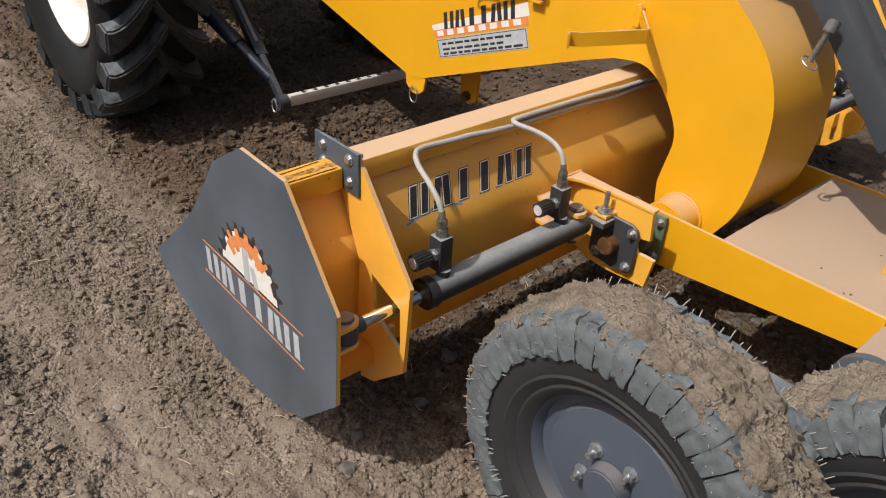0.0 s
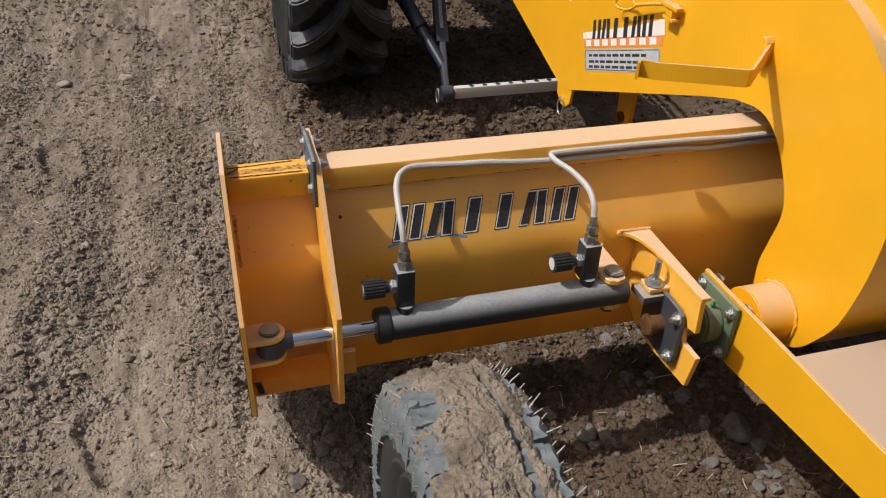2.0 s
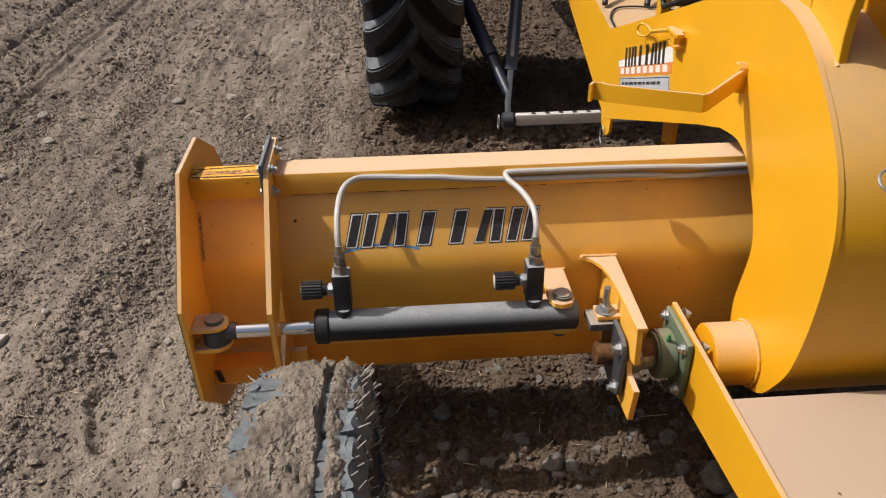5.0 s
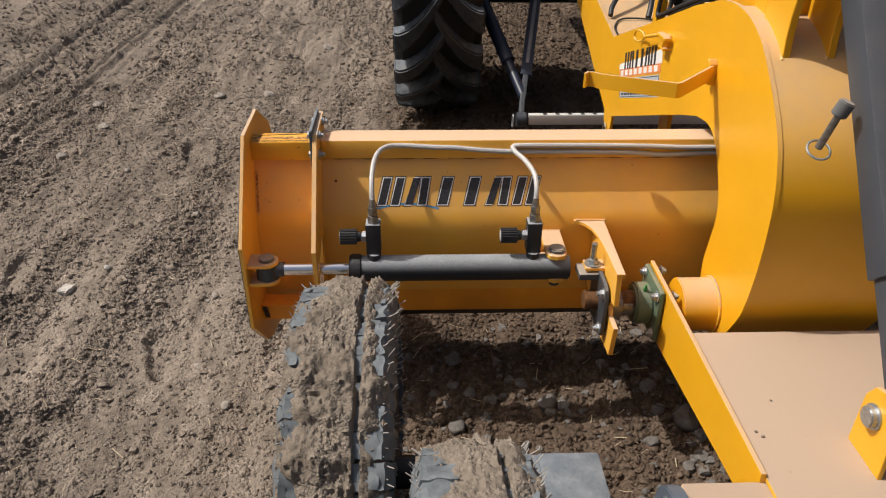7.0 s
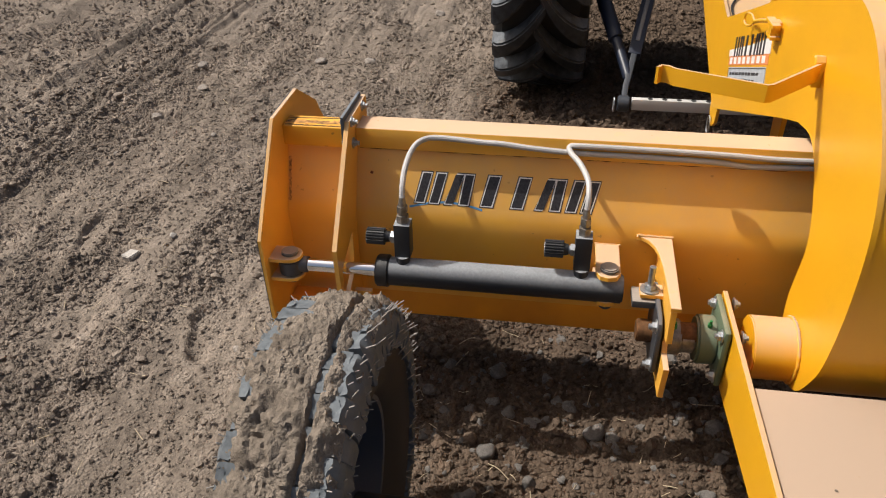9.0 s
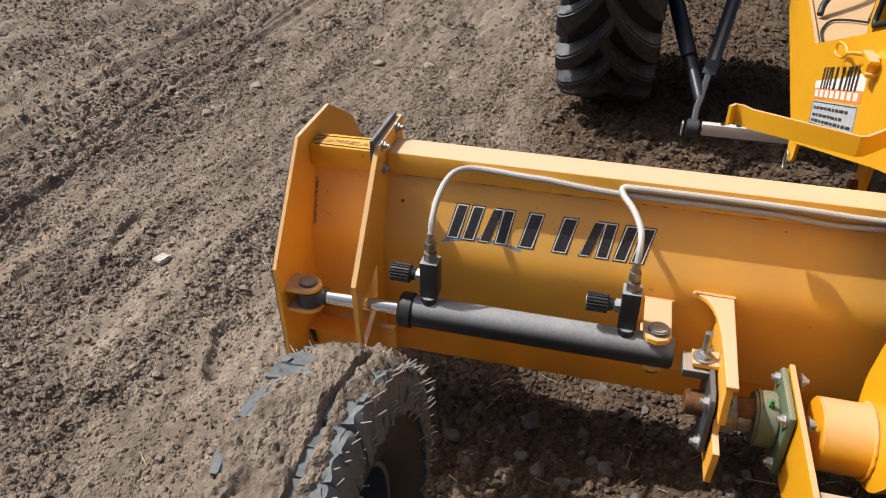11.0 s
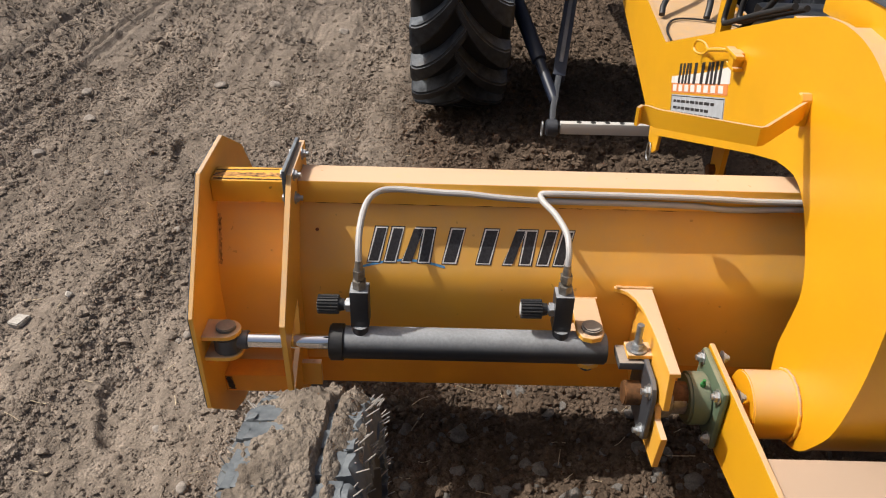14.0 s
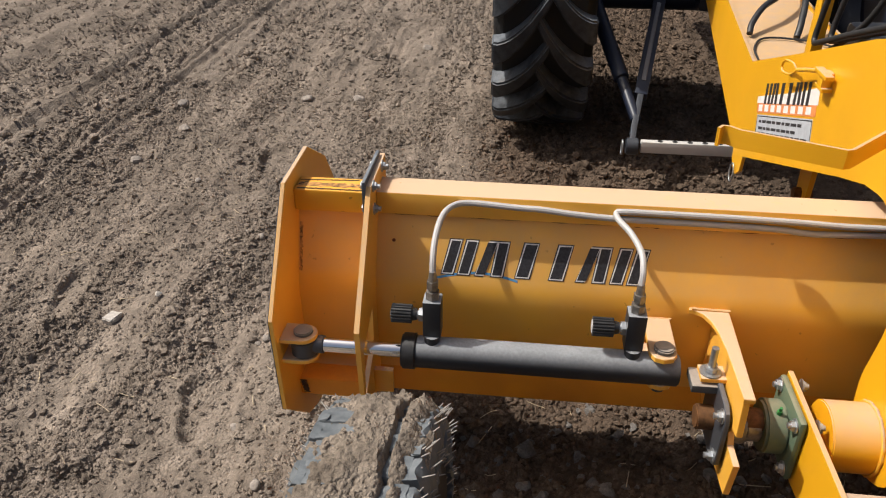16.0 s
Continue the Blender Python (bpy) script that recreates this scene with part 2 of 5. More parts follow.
# ---- mesh helpers ----
def box(bm, x0, x1, y0, y1, z0, z1, m=None, bev=0.0):
    r = bmesh.ops.create_cube(bm, size=1, matrix=Matrix.LocRotScale(((x0 + x1) / 2, (y0 + y1) / 2, (z0 + z1) / 2), None, (abs(x1 - x0), abs(y1 - y0), abs(z1 - z0))))
    vs = r["verts"]
    if bev:
        es = list({e for v in vs for e in v.link_edges})
        b = bmesh.ops.bevel(bm, geom=es, offset=bev, segments=2, affect="EDGES", profile=0.6)
        vs = list({v for f in b["faces"] for v in f.verts} | {v for v in vs if v.is_valid})
    if m is not None:
        bmesh.ops.transform(bm, matrix=m, verts=vs)
    return vs


def prism(bm, poly, axis, a0, a1, bev=0.0):
    """A flat polygon given in the two other axes (in x, y, z order), drawn out along axis from a0 to a1."""
    def at(p, a):
        return {"x": (a, p[0], p[1]), "y": (p[0], a, p[1]), "z": (p[0], p[1], a)}[axis]
    lo, hi = [bm.verts.new(at(p, a0)) for p in poly], [bm.verts.new(at(p, a1)) for p in poly]
    n = len(poly)
    fs = [bm.faces.new(lo), bm.faces.new(hi)] + [bm.faces.new((lo[i], lo[(i + 1) % n], hi[(i + 1) % n], hi[i])) for i in range(n)]
    bmesh.ops.recalc_face_normals(bm, faces=fs)
    if bev:
        es = list({e for f in fs[:2] for e in f.edges})
        bmesh.ops.bevel(bm, geom=es, offset=bev, segments=1, affect="EDGES")
    return lo + hi


def cyl(bm, p0, p1, r0, r1=None, n=24, bev=0.0):
    p0, p1 = Vector(p0), Vector(p1)
    d = p1 - p0
    m = Matrix.Translation((p0 + p1) / 2) @ d.to_track_quat("Z", "Y").to_matrix().to_4x4()
    r = bmesh.ops.create_cone(bm, cap_ends=True, segments=n, radius1=r0, radius2=r0 if r1 is None else r1, depth=d.length, matrix=m)
    if bev:
        es = [e for v in r["verts"] for e in v.link_edges if any(len(f.verts) > 4 for f in e.link_faces)]
        bmesh.ops.bevel(bm, geom=list(set(es)), offset=bev, segments=2, affect="EDGES")
    return r["verts"]


def smooth_line(pts, step=6):
    """Points along a smooth curve through pts."""
    p = [Vector(q) for q in pts]
    p = [p[0] * 2 - p[1]] + p + [p[-1] * 2 - p[-2]]
    out = []
    for i in range(1, len(p) - 2):
        for k in range(step):
            t = k / step
            a, b, c, d = p[i - 1], p[i], p[i + 1], p[i + 2]
            out.append(0.5 * (2 * b + (c - a) * t + (2 * a - 5 * b + 4 * c - d) * t * t + (3 * b - a - 3 * c + d) * t ** 3))
    return out + [p[-2]]


def tube(bm, pts, r, n=10, step=6):
    line = smooth_line(pts, step) if step > 1 else [Vector(q) for q in pts]
    rings, side = [], None
    for i, q in enumerate(line):
        d = (line[min(i + 1, len(line) - 1)] - line[max(i - 1, 0)]).normalized()
        if side is None:
            side = d.orthogonal().normalized()
        side = (side - d * side.dot(d)).normalized()
        up = d.cross(side)
        rings.append([bm.verts.new(q + (side * math.cos(a) + up * math.sin(a)) * r) for a in (2 * math.pi * k / n for k in range(n))])
    for a, b in zip(rings, rings[1:]):
        for k in range(n):
            bm.faces.new((a[k], a[(k + 1) % n], b[(k + 1) % n], b[k]))
    bm.faces.new(rings[0][::-1]), bm.faces.new(rings[-1])


def revolve_x(bm, prof, n, centre):
    """A closed profile of (x, radius) revolved round an axis along x."""
    rings = []
    for k in range(n):
        a = 2 * math.pi * k / n
        rings.append([bm.verts.new((centre[0] + x, centre[1] + r * math.cos(a), centre[2] + r * math.sin(a))) for x, r in prof])
    for k in range(n):
        a, b = rings[k], rings[(k + 1) % n]
        for i in range(len(prof)):
            j = (i + 1) % len(prof)
            bm.faces.new((a[i], a[j], b[j], b[i]))


def hexnut(bm, p, d, r, h, washer=0.0):
    p, d = Vector(p), Vector(d).normalized()
    if washer:
        cyl(bm, p, p + d * 0.0025, washer, n=20)
    cyl(bm, p, p + d * h, r, n=6, bev=0.0012)


def part(name, bm, material, parent=None, label="", angle=32):
    me = bpy.data.meshes.new(name)
    bmesh.ops.recalc_face_normals(bm, faces=bm.faces)
    bm.to_mesh(me)
    bm.free()
    for poly in me.polygons:
        poly.use_smooth = True
    me.set_sharp_from_angle(angle=radians(angle))
    me.materials.append(material)
    ob = new(name, me)
    if parent is not None:
        ob.parent = parent
    if label:
        tagged(ob, label)
    return ob


def bolt(parent, p, d, r=0.0095, h=0.008, tip=0.0, material=None, name="bolt"):
    bm = bmesh.new()
    hexnut(bm, p, d, r, h, r * 1.35)
    if tip:
        q = Vector(p) + Vector(d).normalized() * h
        cyl(bm, q, q + Vector(d).normalized() * tip, r * 0.55, n=12)
    return part(name, bm, material or ZINC, parent)


# ---- ground ----
LATTICES = [np.random.RandomState(k).rand(256, 256) for k in range(32)]


def vnoise(x, y, scale, seed):
    g = LATTICES[seed]
    x, y = x * scale, y * scale
    xi, yi = np.floor(x).astype(int), np.floor(y).astype(int)
    fx, fy = x - xi, y - yi
    fx, fy = fx * fx * (3 - 2 * fx), fy * fy * (3 - 2 * fy)
    a, b = g[xi % 256, yi % 256], g[(xi + 1) % 256, yi % 256]
    c, d = g[xi % 256, (yi + 1) % 256], g[(xi + 1) % 256, (yi + 1) % 256]
    return (a * (1 - fx) + b * fx) * (1 - fy) + (c * (1 - fx) + d * fx) * fy - 0.5


def lumps(x, y, cell, seed, fill=0.6):
    """Half-buried round clods on a jittered grid: height in units of the cell."""
    px, py, pr = LATTICES[seed], LATTICES[seed + 1], LATTICES[seed + 2]
    u, v = x / cell, y / cell
    iu, iv = np.floor(u).astype(int), np.floor(v).astype(int)
    best = np.zeros_like(u)
    for du in (-1, 0, 1):
        for dv in (-1, 0, 1):
            a, c = (iu + du) % 256, (iv + dv) % 256
            r = 0.18 + 0.36 * pr[a, c] ** 1.6
            r = np.where(px[c, a] < fill, r, 0.0)
            d2 = (u - (iu + du + px[a, c])) ** 2 + (v - (iv + dv + py[a, c])) ** 2 * (0.7 + 0.6 * pr[c, a])
            best = np.maximum(best, np.sqrt(np.maximum(r * r - d2, 0)))
    return best


# shoe prints: middle, half width and length, turn, depth
PRINTS = ((-1.470, 0.858, 0.066, 0.180, 10.5, 0.027), (-0.678, 0.292, 0.098, 0.175, 17.0, 0.023), (-1.030, 2.140, 0.095, 0.215, 12.0, 0.027))


def prints(x, y):
    """How far a place lies in a shoe print (0 to 1), and how deep it is pressed: steep on the west side, running out on the east."""
    inside, depth = np.zeros_like(x), np.zeros_like(x)
    for cx, cy, w, l, turn, d in PRINTS:
        c, n = math.cos(radians(turn)), math.sin(radians(turn))
        wob = 0.010 * vnoise(x, y, 17.0, 14)
        u, v = ((x - cx) * c + (y - cy) * n + wob) / w, ((y - cy) * c - (x - cx) * n + wob) / l
        waist = 1 - 0.16 * np.exp(-((v + 0.15) / 0.35) ** 2)
        rim = (np.abs(u / waist) ** 2.6 + np.abs(v) ** 2.6) ** (1 / 2.6)
        on = np.clip(7 * (1 - rim), 0, 1)
        inside = np.maximum(inside, on)
        tread = 0.0035 * np.sin(v * l * 170) * np.sin(u * w * 210)
        depth = depth + on * (d * np.clip(0.66 - 0.38 * u + 0.30 * v, 0.12, 1) + tread) - 0.010 * np.exp(-((rim - 1.12) / 0.10) ** 2)
    return inside, depth


def roughness(x, y):
    """0 on smooth trodden dust, 1 and more on crumbled soil, in patches drawn out along the way of the tractor."""
    n = 0.9 * vnoise(x, y * 0.25, 1.9, 10) + 1.0 * vnoise(x + 2, y * 0.22, 4.6, 20) + 0.6 * vnoise(x, y * 0.5 + 1, 11.0, 21)
    r = np.clip(0.84 + 2.6 * n, 0.10, 1.2)
    r = np.maximum(r, np.exp(-((x + 2.36) / 0.17) ** 4) * 1.25)
    # trodden, smooth places
    for cx, cy, w, d in ((-0.50, 0.10, 0.13, 0.15), (-1.12, 1.66, 0.19, 0.19), (-0.36, 2.32, 0.12, 0.18), (-1.15, 1.12, 0.12, 0.15), (-1.20, 0.78, 0.14, 0.12), (-1.22, 0.24, 0.16, 0.24), (-1.9, 1.15, 0.22, 0.3), (-0.72, 1.75, 0.10, 0.45), (-0.55, 0.80, 0.09, 0.22), (-0.78, -0.10, 0.12, 0.16), (-1.75, 0.55, 0.15, 0.25)):
        r = r * (1 - 0.95 * np.exp(-(((x - cx + 0.06 * vnoise(x, y, 7.0, 5)) / w) ** 2 + ((y - cy) / d) ** 2) ** 2))
    r = r * (1 - 0.93 * prints(x, y)[0])
    return np.maximum(r, np.clip((x - 0.0) / 0.4, 0, 0.4))


def ground_height(x, y):
    x, y = np.asarray(x, float), np.asarray(y, float)
    r = roughness(x, y)
    h = 0.030 * vnoise(x, y, 1.1, 1) + 0.026 * vnoise(x + 3, y * 0.5, 3.1, 2) + 0.016 * vnoise(x, y * 0.6 + 5, 8.0, 3)
    h = h + 0.030 * vnoise(x + 0.12 * vnoise(x, y, 1.3, 7), y * 0.10, 6.0, 8) + 0.019 * vnoise(x + 0.03 * vnoise(x, y, 2.3, 27), y * 0.12, 16.0, 9) + 0.012 * vnoise(x + 0.02 * vnoise(x, y, 5.0, 27), y * 0.2, 33.0, 28)
    # thin broken crusts that end in small steps
    h = h + 0.006 * np.tanh(40 * (vnoise(x, y * 0.32, 3.0, 22) + 0.25 * vnoise(x, y, 13.0, 23))) + 0.005 * np.tanh(36 * (vnoise(x, y * 0.45, 5.6, 24) + 0.3 * vnoise(x, y, 19.0, 25)))
    wob = vnoise(x, y, 14.0, 4) * 0.03
    h = h + (0.22 + 0.60 * r) * (0.018 * vnoise(x, y, 21.0, 4) + 0.020 * np.abs(vnoise(x, y, 36.0, 5))) + (0.40 + 0.75 * r) * 0.013 * vnoise(x, y, 62.0, 6)
    h = h + r * (0.024 * lumps(x + wob, y + wob, 0.085, 12, 0.20) + 0.030 * lumps(x, y + wob, 0.046, 16, 0.34) + 0.030 * lumps(x + wob, y, 0.026, 26, 0.60))
    # ruts left by wheels, running with the tractor
    for c, w, d in ((-2.36, 0.15, 0.060), (-2.135, 0.030, 0.045), (-2.21, 0.026, 0.040), (-2.03, 0.022, 0.022), (-1.80, 0.05, 0.012), (-2.58, 0.032, 0.045), (-2.68, 0.03, 0.04), (-2.85, 0.10, 0.04), (-3.3, 0.12, 0.05)):
        u = (x - c - 0.05 * vnoise(x * 0 + 1, y, 0.5, 11)) / w
        h = h - 0.7 * d * np.exp(-u * u) * (0.8 + 0.4 * np.sin(y * 36 + np.sign(u) * 1.5)) + 0.4 * d * np.exp(-((np.abs(u) - 1.7) / 0.6) ** 2)
    # soil pushed up behind the tractor wheel
    h = h + 0.075 * np.exp(-((y - 2.10 - 0.1 * vnoise(x, y, 3, 1)) / 0.14) ** 2) * np.exp(-((x - 0.50) / 0.42) ** 2) * (0.7 + vnoise(x, y, 9, 2))
    h = h - 0.030 * np.exp(-((y - 2.75) / 0.45) ** 2) * np.exp(-((x - 0.335) / 0.26) ** 2)
    h = h + 0.005 * np.clip((x - 0.15) / 0.3, 0, 1) * np.exp(-((y + 0.15) / 0.5) ** 4)
    # a torn edge across trodden crust, and dents
    step = 1.845 + 0.03 * vnoise(x, y, 9.0, 15) - y
    h = h - 0.020 * np.clip(step / 0.02, 0, 1) * np.exp(-np.clip(step, 0, 1) / 0.10) * np.exp(-((x + 1.16) / 0.13) ** 4)
    for cx, cy, w in ((-0.955, -0.01, 0.070), (-1.10, 1.24, 0.04), (-1.765, 1.44, 0.05)):
        q = ((x - cx + 0.035 * vnoise(x, y, 16.0, 4)) / w) ** 2 + ((y - cy + 0.02 * vnoise(x, y, 21.0, 9)) / (w * 0.5)) ** 2
        h = h - 0.040 * np.exp(-q * q)
    return h - prints(x, y)[1] - 0.012


def axis_steps(lo, hi, fine, far, slow_left, slow_right):
    """Fine steps from lo to hi, growing outwards to far."""
    def grow(start, slow):
        s, v, out = fine, 0.0, []
        while v < far:
            s *= 1.016 if slow and v < 7 else 1.07
            v += s
            out.append(v)
        return np.array(out)
    mid = np.arange(lo, hi, fine)
    return np.concatenate([lo - grow(lo, slow_left)[::-1], mid, mid[-1] + grow(hi, slow_right)])


def make_ground():
    xs, ys = axis_steps(-1.60, 1.20, 0.0085, 900, True, False), axis_steps(-0.55, 2.0, 0.0085, 900, False, True)
    gx, gy = np.meshgrid(xs, ys, indexing="ij")
    z = ground_height(gx, gy)
    fade = np.clip(1 - (np.hypot(gx, gy - 1.5) - 25) / 30, 0, 1)
    z = z * fade
    nx, ny = len(xs), len(ys)
    co = np.stack([gx, gy, z], -1).reshape(-1, 3)
    i = np.arange(nx * ny).reshape(nx, ny)
    q = np.stack([i[:-1, :-1], i[1:, :-1], i[1:, 1:], i[:-1, 1:]], -1).reshape(-1, 4)
    me = bpy.data.meshes.new("ground")
    me.vertices.add(len(co))
    me.vertices.foreach_set("co", co.ravel())
    me.loops.add(q.size)
    me.loops.foreach_set("vertex_index", q.ravel().astype(np.int32))
    me.polygons.add(len(q))
    me.polygons.foreach_set("loop_start", np.arange(0, q.size, 4, dtype=np.int32))
    me.polygons.foreach_set("use_smooth", np.ones(len(q), bool))
    me.update(calc_edges=True)
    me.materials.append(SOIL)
    tagged(new("ground", me), "dry brown tilled field soil with clods and faint wheel tracks", "ground", kind="structure")


def rough_ball(rng, sub):
    """A broken lump: a ball cut by planes and jittered; sub 0 is a coarse eight-sided chip."""
    bm = bmesh.new()
    if sub:
        bmesh.ops.create_icosphere(bm, subdivisions=sub, radius=1)
    else:
        top, low = bm.verts.new((0.2, 0, 1)), bm.verts.new((0, 0.1, -1))
        belt = [bm.verts.new((math.cos(a), math.sin(a), 0)) for a in (0.3, 1.7, 3.4, 4.9)]
        for k in range(4):
            bm.faces.new((belt[k], belt[(k + 1) % 4], top))
            bm.faces.new((belt[(k + 1) % 4], belt[k], low))
        bm.verts.index_update()
    cuts = [(Vector(rng.normal(size=3)).normalized(), 0.45 + 0.4 * rng.rand()) for _ in range(7 if sub else 2)]
    for v in bm.verts:
        for d, l in cuts:
            e = v.co.dot(d)
            if e > l:
                v.co -= d * (e - l)
        v.co *= 1 + (0.30 if sub else 0.5) * (rng.rand() - 0.5)
    sq = (0.8 + 0.6 * rng.rand(), 0.8 + 0.6 * rng.rand(), 0.6 + 0.4 * rng.rand())
    co = np.array([(v.co.x * sq[0], v.co.y * sq[1], v.co.z * sq[2]) for v in bm.verts])
    fa = np.array([[v.index for v in f.verts] for f in bm.faces])
    bm.free()
    return co, fa


def scatter(name, count, sizes, area, seed, sub, material, label, category, keep=None, skew=2.2, sink=0.32):
    rng = np.random.RandomState(seed)
    shapes = [rough_ball(rng, sub) for _ in range(14)]
    x, y = area[0] + (area[1] - area[0]) * rng.rand(count), area[2] + (area[3] - area[2]) * rng.rand(count)
    if keep is not None:
        on = rng.rand(count) < keep(x, y)
        x, y = x[on], y[on]
    size = sizes[0] * (sizes[1] / sizes[0]) ** (rng.rand(len(x)) ** skew)
    turn, kind = rng.rand(len(x)) * 6.283, rng.randint(14, size=len(x))
    level = ground_height(x, y) + size * sink
    cos, fas, base = [], [], 0
    for k, (ball, fa) in enumerate(shapes):
        on = kind == k
        c, d, sz = np.cos(turn[on])[:, None], np.sin(turn[on])[:, None], size[on][:, None]
        px, py, pz = ball[:, 0] * sz, ball[:, 1] * sz, ball[:, 2] * sz
        p = np.stack([px * c - py * d + x[on][:, None], px * d + py * c + y[on][:, None], pz + level[on][:, None]], -1)
        n = p.shape[0]
        cos.append(p.reshape(-1, 3))
        fas.append((fa[None] + (base + len(ball) * np.arange(n))[:, None, None]).reshape(-1, 3))
        base += n * len(ball)
    co, fa = np.concatenate(cos), np.concatenate(fas)
    me = bpy.data.meshes.new(name)
    me.vertices.add(len(co))
    me.vertices.foreach_set("co", co.ravel())
    me.loops.add(fa.size)
    me.loops.foreach_set("vertex_index", fa.ravel().astype(np.int32))
    me.polygons.add(len(fa))
    me.polygons.foreach_set("loop_start", np.arange(0, fa.size, 3, dtype=np.int32))
    me.polygons.foreach_set("use_smooth", np.zeros(len(fa), bool))
    me.update(calc_edges=True)
    me.materials.append(material)
    return tagged(new(name, me), label, category, kind="stuff")


make_ground()


def crumbly(x, y):
    return 0.09 + 0.95 * np.clip(roughness(x, y), 0, 1.1) ** 1.4


scatter("soil_grit", 250000, (0.0026, 0.0105), (-2.3, 0.45, -0.6, 3.3), 10, 0, CLOD, "fine dry brown grit over the field soil", "soil grit", crumbly, 1.5, 0.4)
scatter("soil_crumbs", 27000, (0.0050, 0.0175), (-2.5, 1.6, -0.9, 3.6), 11, 1, CLOD, "loose dry brown soil crumbs spread over the field", "soil crumbs", crumbly)
scatter("soil_clods", 2200, (0.009, 0.026), (-2.8, 1.7, -0.8, 4.6), 12, 2, CLOD, "broken brown soil clods lying on the tilled ground", "soil clods", crumbly)
scatter("distant_crumbs", 42000, (0.005, 0.022), (-5.0, 1.2, 2.5, 7.0), 15, 0, CLOD, "loose soil crumbs on the far field", "soil crumbs", crumbly)
scatter("side_crumbs", 12000, (0.005, 0.018), (-5.0, -2.0, 0.6, 4.0), 16, 0, CLOD, "loose soil crumbs beside the wheel ruts", "soil crumbs", crumbly)
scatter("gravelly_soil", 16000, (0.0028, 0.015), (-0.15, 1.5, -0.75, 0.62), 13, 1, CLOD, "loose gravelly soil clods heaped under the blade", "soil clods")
scatter("gravel", 300, (0.008, 0.024), (0.05, 1.45, -0.60, 0.42), 17, 2, PEBBLE, "rounded grey pebbles in the loose soil under the blade", "gravel", None, 1.6, 0.2)
scatter("far_side_crumbs", 12000, (0.006, 0.024), (0.5, 2.6, 2.6, 6.0), 19, 0, CLOD, "loose soil crumbs beyond the tractor wheel", "soil crumbs")
scatter("shaded_crumbs", 7000, (0.005, 0.022), (1.2, 3.2, -0.9, 2.6), 18, 1, CLOD, "soil crumbs in the shade of the machine", "soil crumbs")
scatter("pushed_soil", 3000, (0.004, 0.027), (0.05, 1.5, 1.65, 2.7), 14, 1, CLOD, "clods pushed up behind the tractor wheel", "soil clods")


def stalks(count, area, seed):
    """Short dry stalks lying on the soil."""
    rng = np.random.RandomState(seed)
    bm = bmesh.new()
    for _ in range(count):
        x, y, a, l = area[0] + (area[1] - area[0]) * rng.rand(), area[2] + (area[3] - area[2]) * rng.rand(), rng.rand() * 6.283, 0.012 + 0.030 * rng.rand() ** 2
        ends = [Vector((x + e * l * math.cos(a), y + e * l * math.sin(a), 0)) for e in (-1, 0.1, 1)]
        for q in ends:
            q.z = float(ground_height(q.x, q.y)) + 0.007 + 0.006 * rng.rand()
        tube(bm, ends, 0.0009 + 0.0007 * rng.rand(), 5, 3)
    tagged(part("dry_stalks", bm, STRAW), "short dry straw stalks lying on the soil", "straw", kind="stuff")


def stone(x, y, s, seed, squash=0.6, material=None, label="small pale dusty stone lying on the soil", level=None, group="stones on the field", name="stone"):
    rng = np.random.RandomState(seed)
    bm = bmesh.new()
    bmesh.ops.create_icosphere(bm, subdivisions=3, radius=1)
    k = [Vector(rng.normal(size=3)).normalized() for _ in range(9)]
    lim = [0.55 + 0.27 * rng.rand() for _ in k]
    for v in bm.verts:
        for d, l in zip(k, lim):
            e = v.co.dot(d)
            if e > l:
                v.co -= d * (e - l)
        v.co *= 1 + 0.05 * noise.noise(v.co * 3 + Vector((seed, 0, 0)))
        v.co = Vector((v.co.x * s, v.co.y * s * (0.75 + 0.2 * (seed % 3)), v.co.z * s * squash))
    ob = part(name.replace(" ", "_"), bm, material or STONE, None, angle=60)
    ob.matrix_world = pose(x, y, float(ground_height(x, y)) + s * squash * 0.35 if level is None else level + s * squash * 0.6, 0, 0, seed * 57 % 360)
    tagged(ob, label, name, group)


# ---- land leveller ----
leveller = tagged(new("land_leveller"), "yellow tractor-drawn land leveller with retractable side wing on field soil", "leveller")
MID = 1.28            # the machine's middle plane
WING = -0.232         # the pin of the extension wing


# main blade: bent sheet
SHEET = [(0.195, 0.800), (0.116, 0.606), (0.129, 0.348), (0.150, 0.290), (0.215, 0.225)]


def thick(line, t):
    """An open polyline with thickness t towards the front."""
    back = [Vector(p) for p in line]
    front = []
    for i, p in enumerate(back):
        d = (back[min(i + 1, len(back) - 1)] - back[max(i - 1, 0)]).normalized()
        front.append(p + Vector((-d.y, d.x)) * t)
    return [tuple(p) for p in back] + [tuple(p) for p in front[::-1]]


def rounded(line, r=0.045, k=8):
    out = [line[0]]
    for a, b, c in zip(line, line[1:], line[2:]):
        a, b, c = Vector(a), Vector(b), Vector(c)
        p, q = b + (a - b).normalized() * min(r, 0.45 * (a - b).length), b + (c - b).normalized() * min(r, 0.45 * (c - b).length)
        for i in range(k + 1):
            t = i / k
            out.append(tuple((1 - t) ** 2 * p + 2 * t * (1 - t) * b + t * t * q))
    return out + [line[-1]]


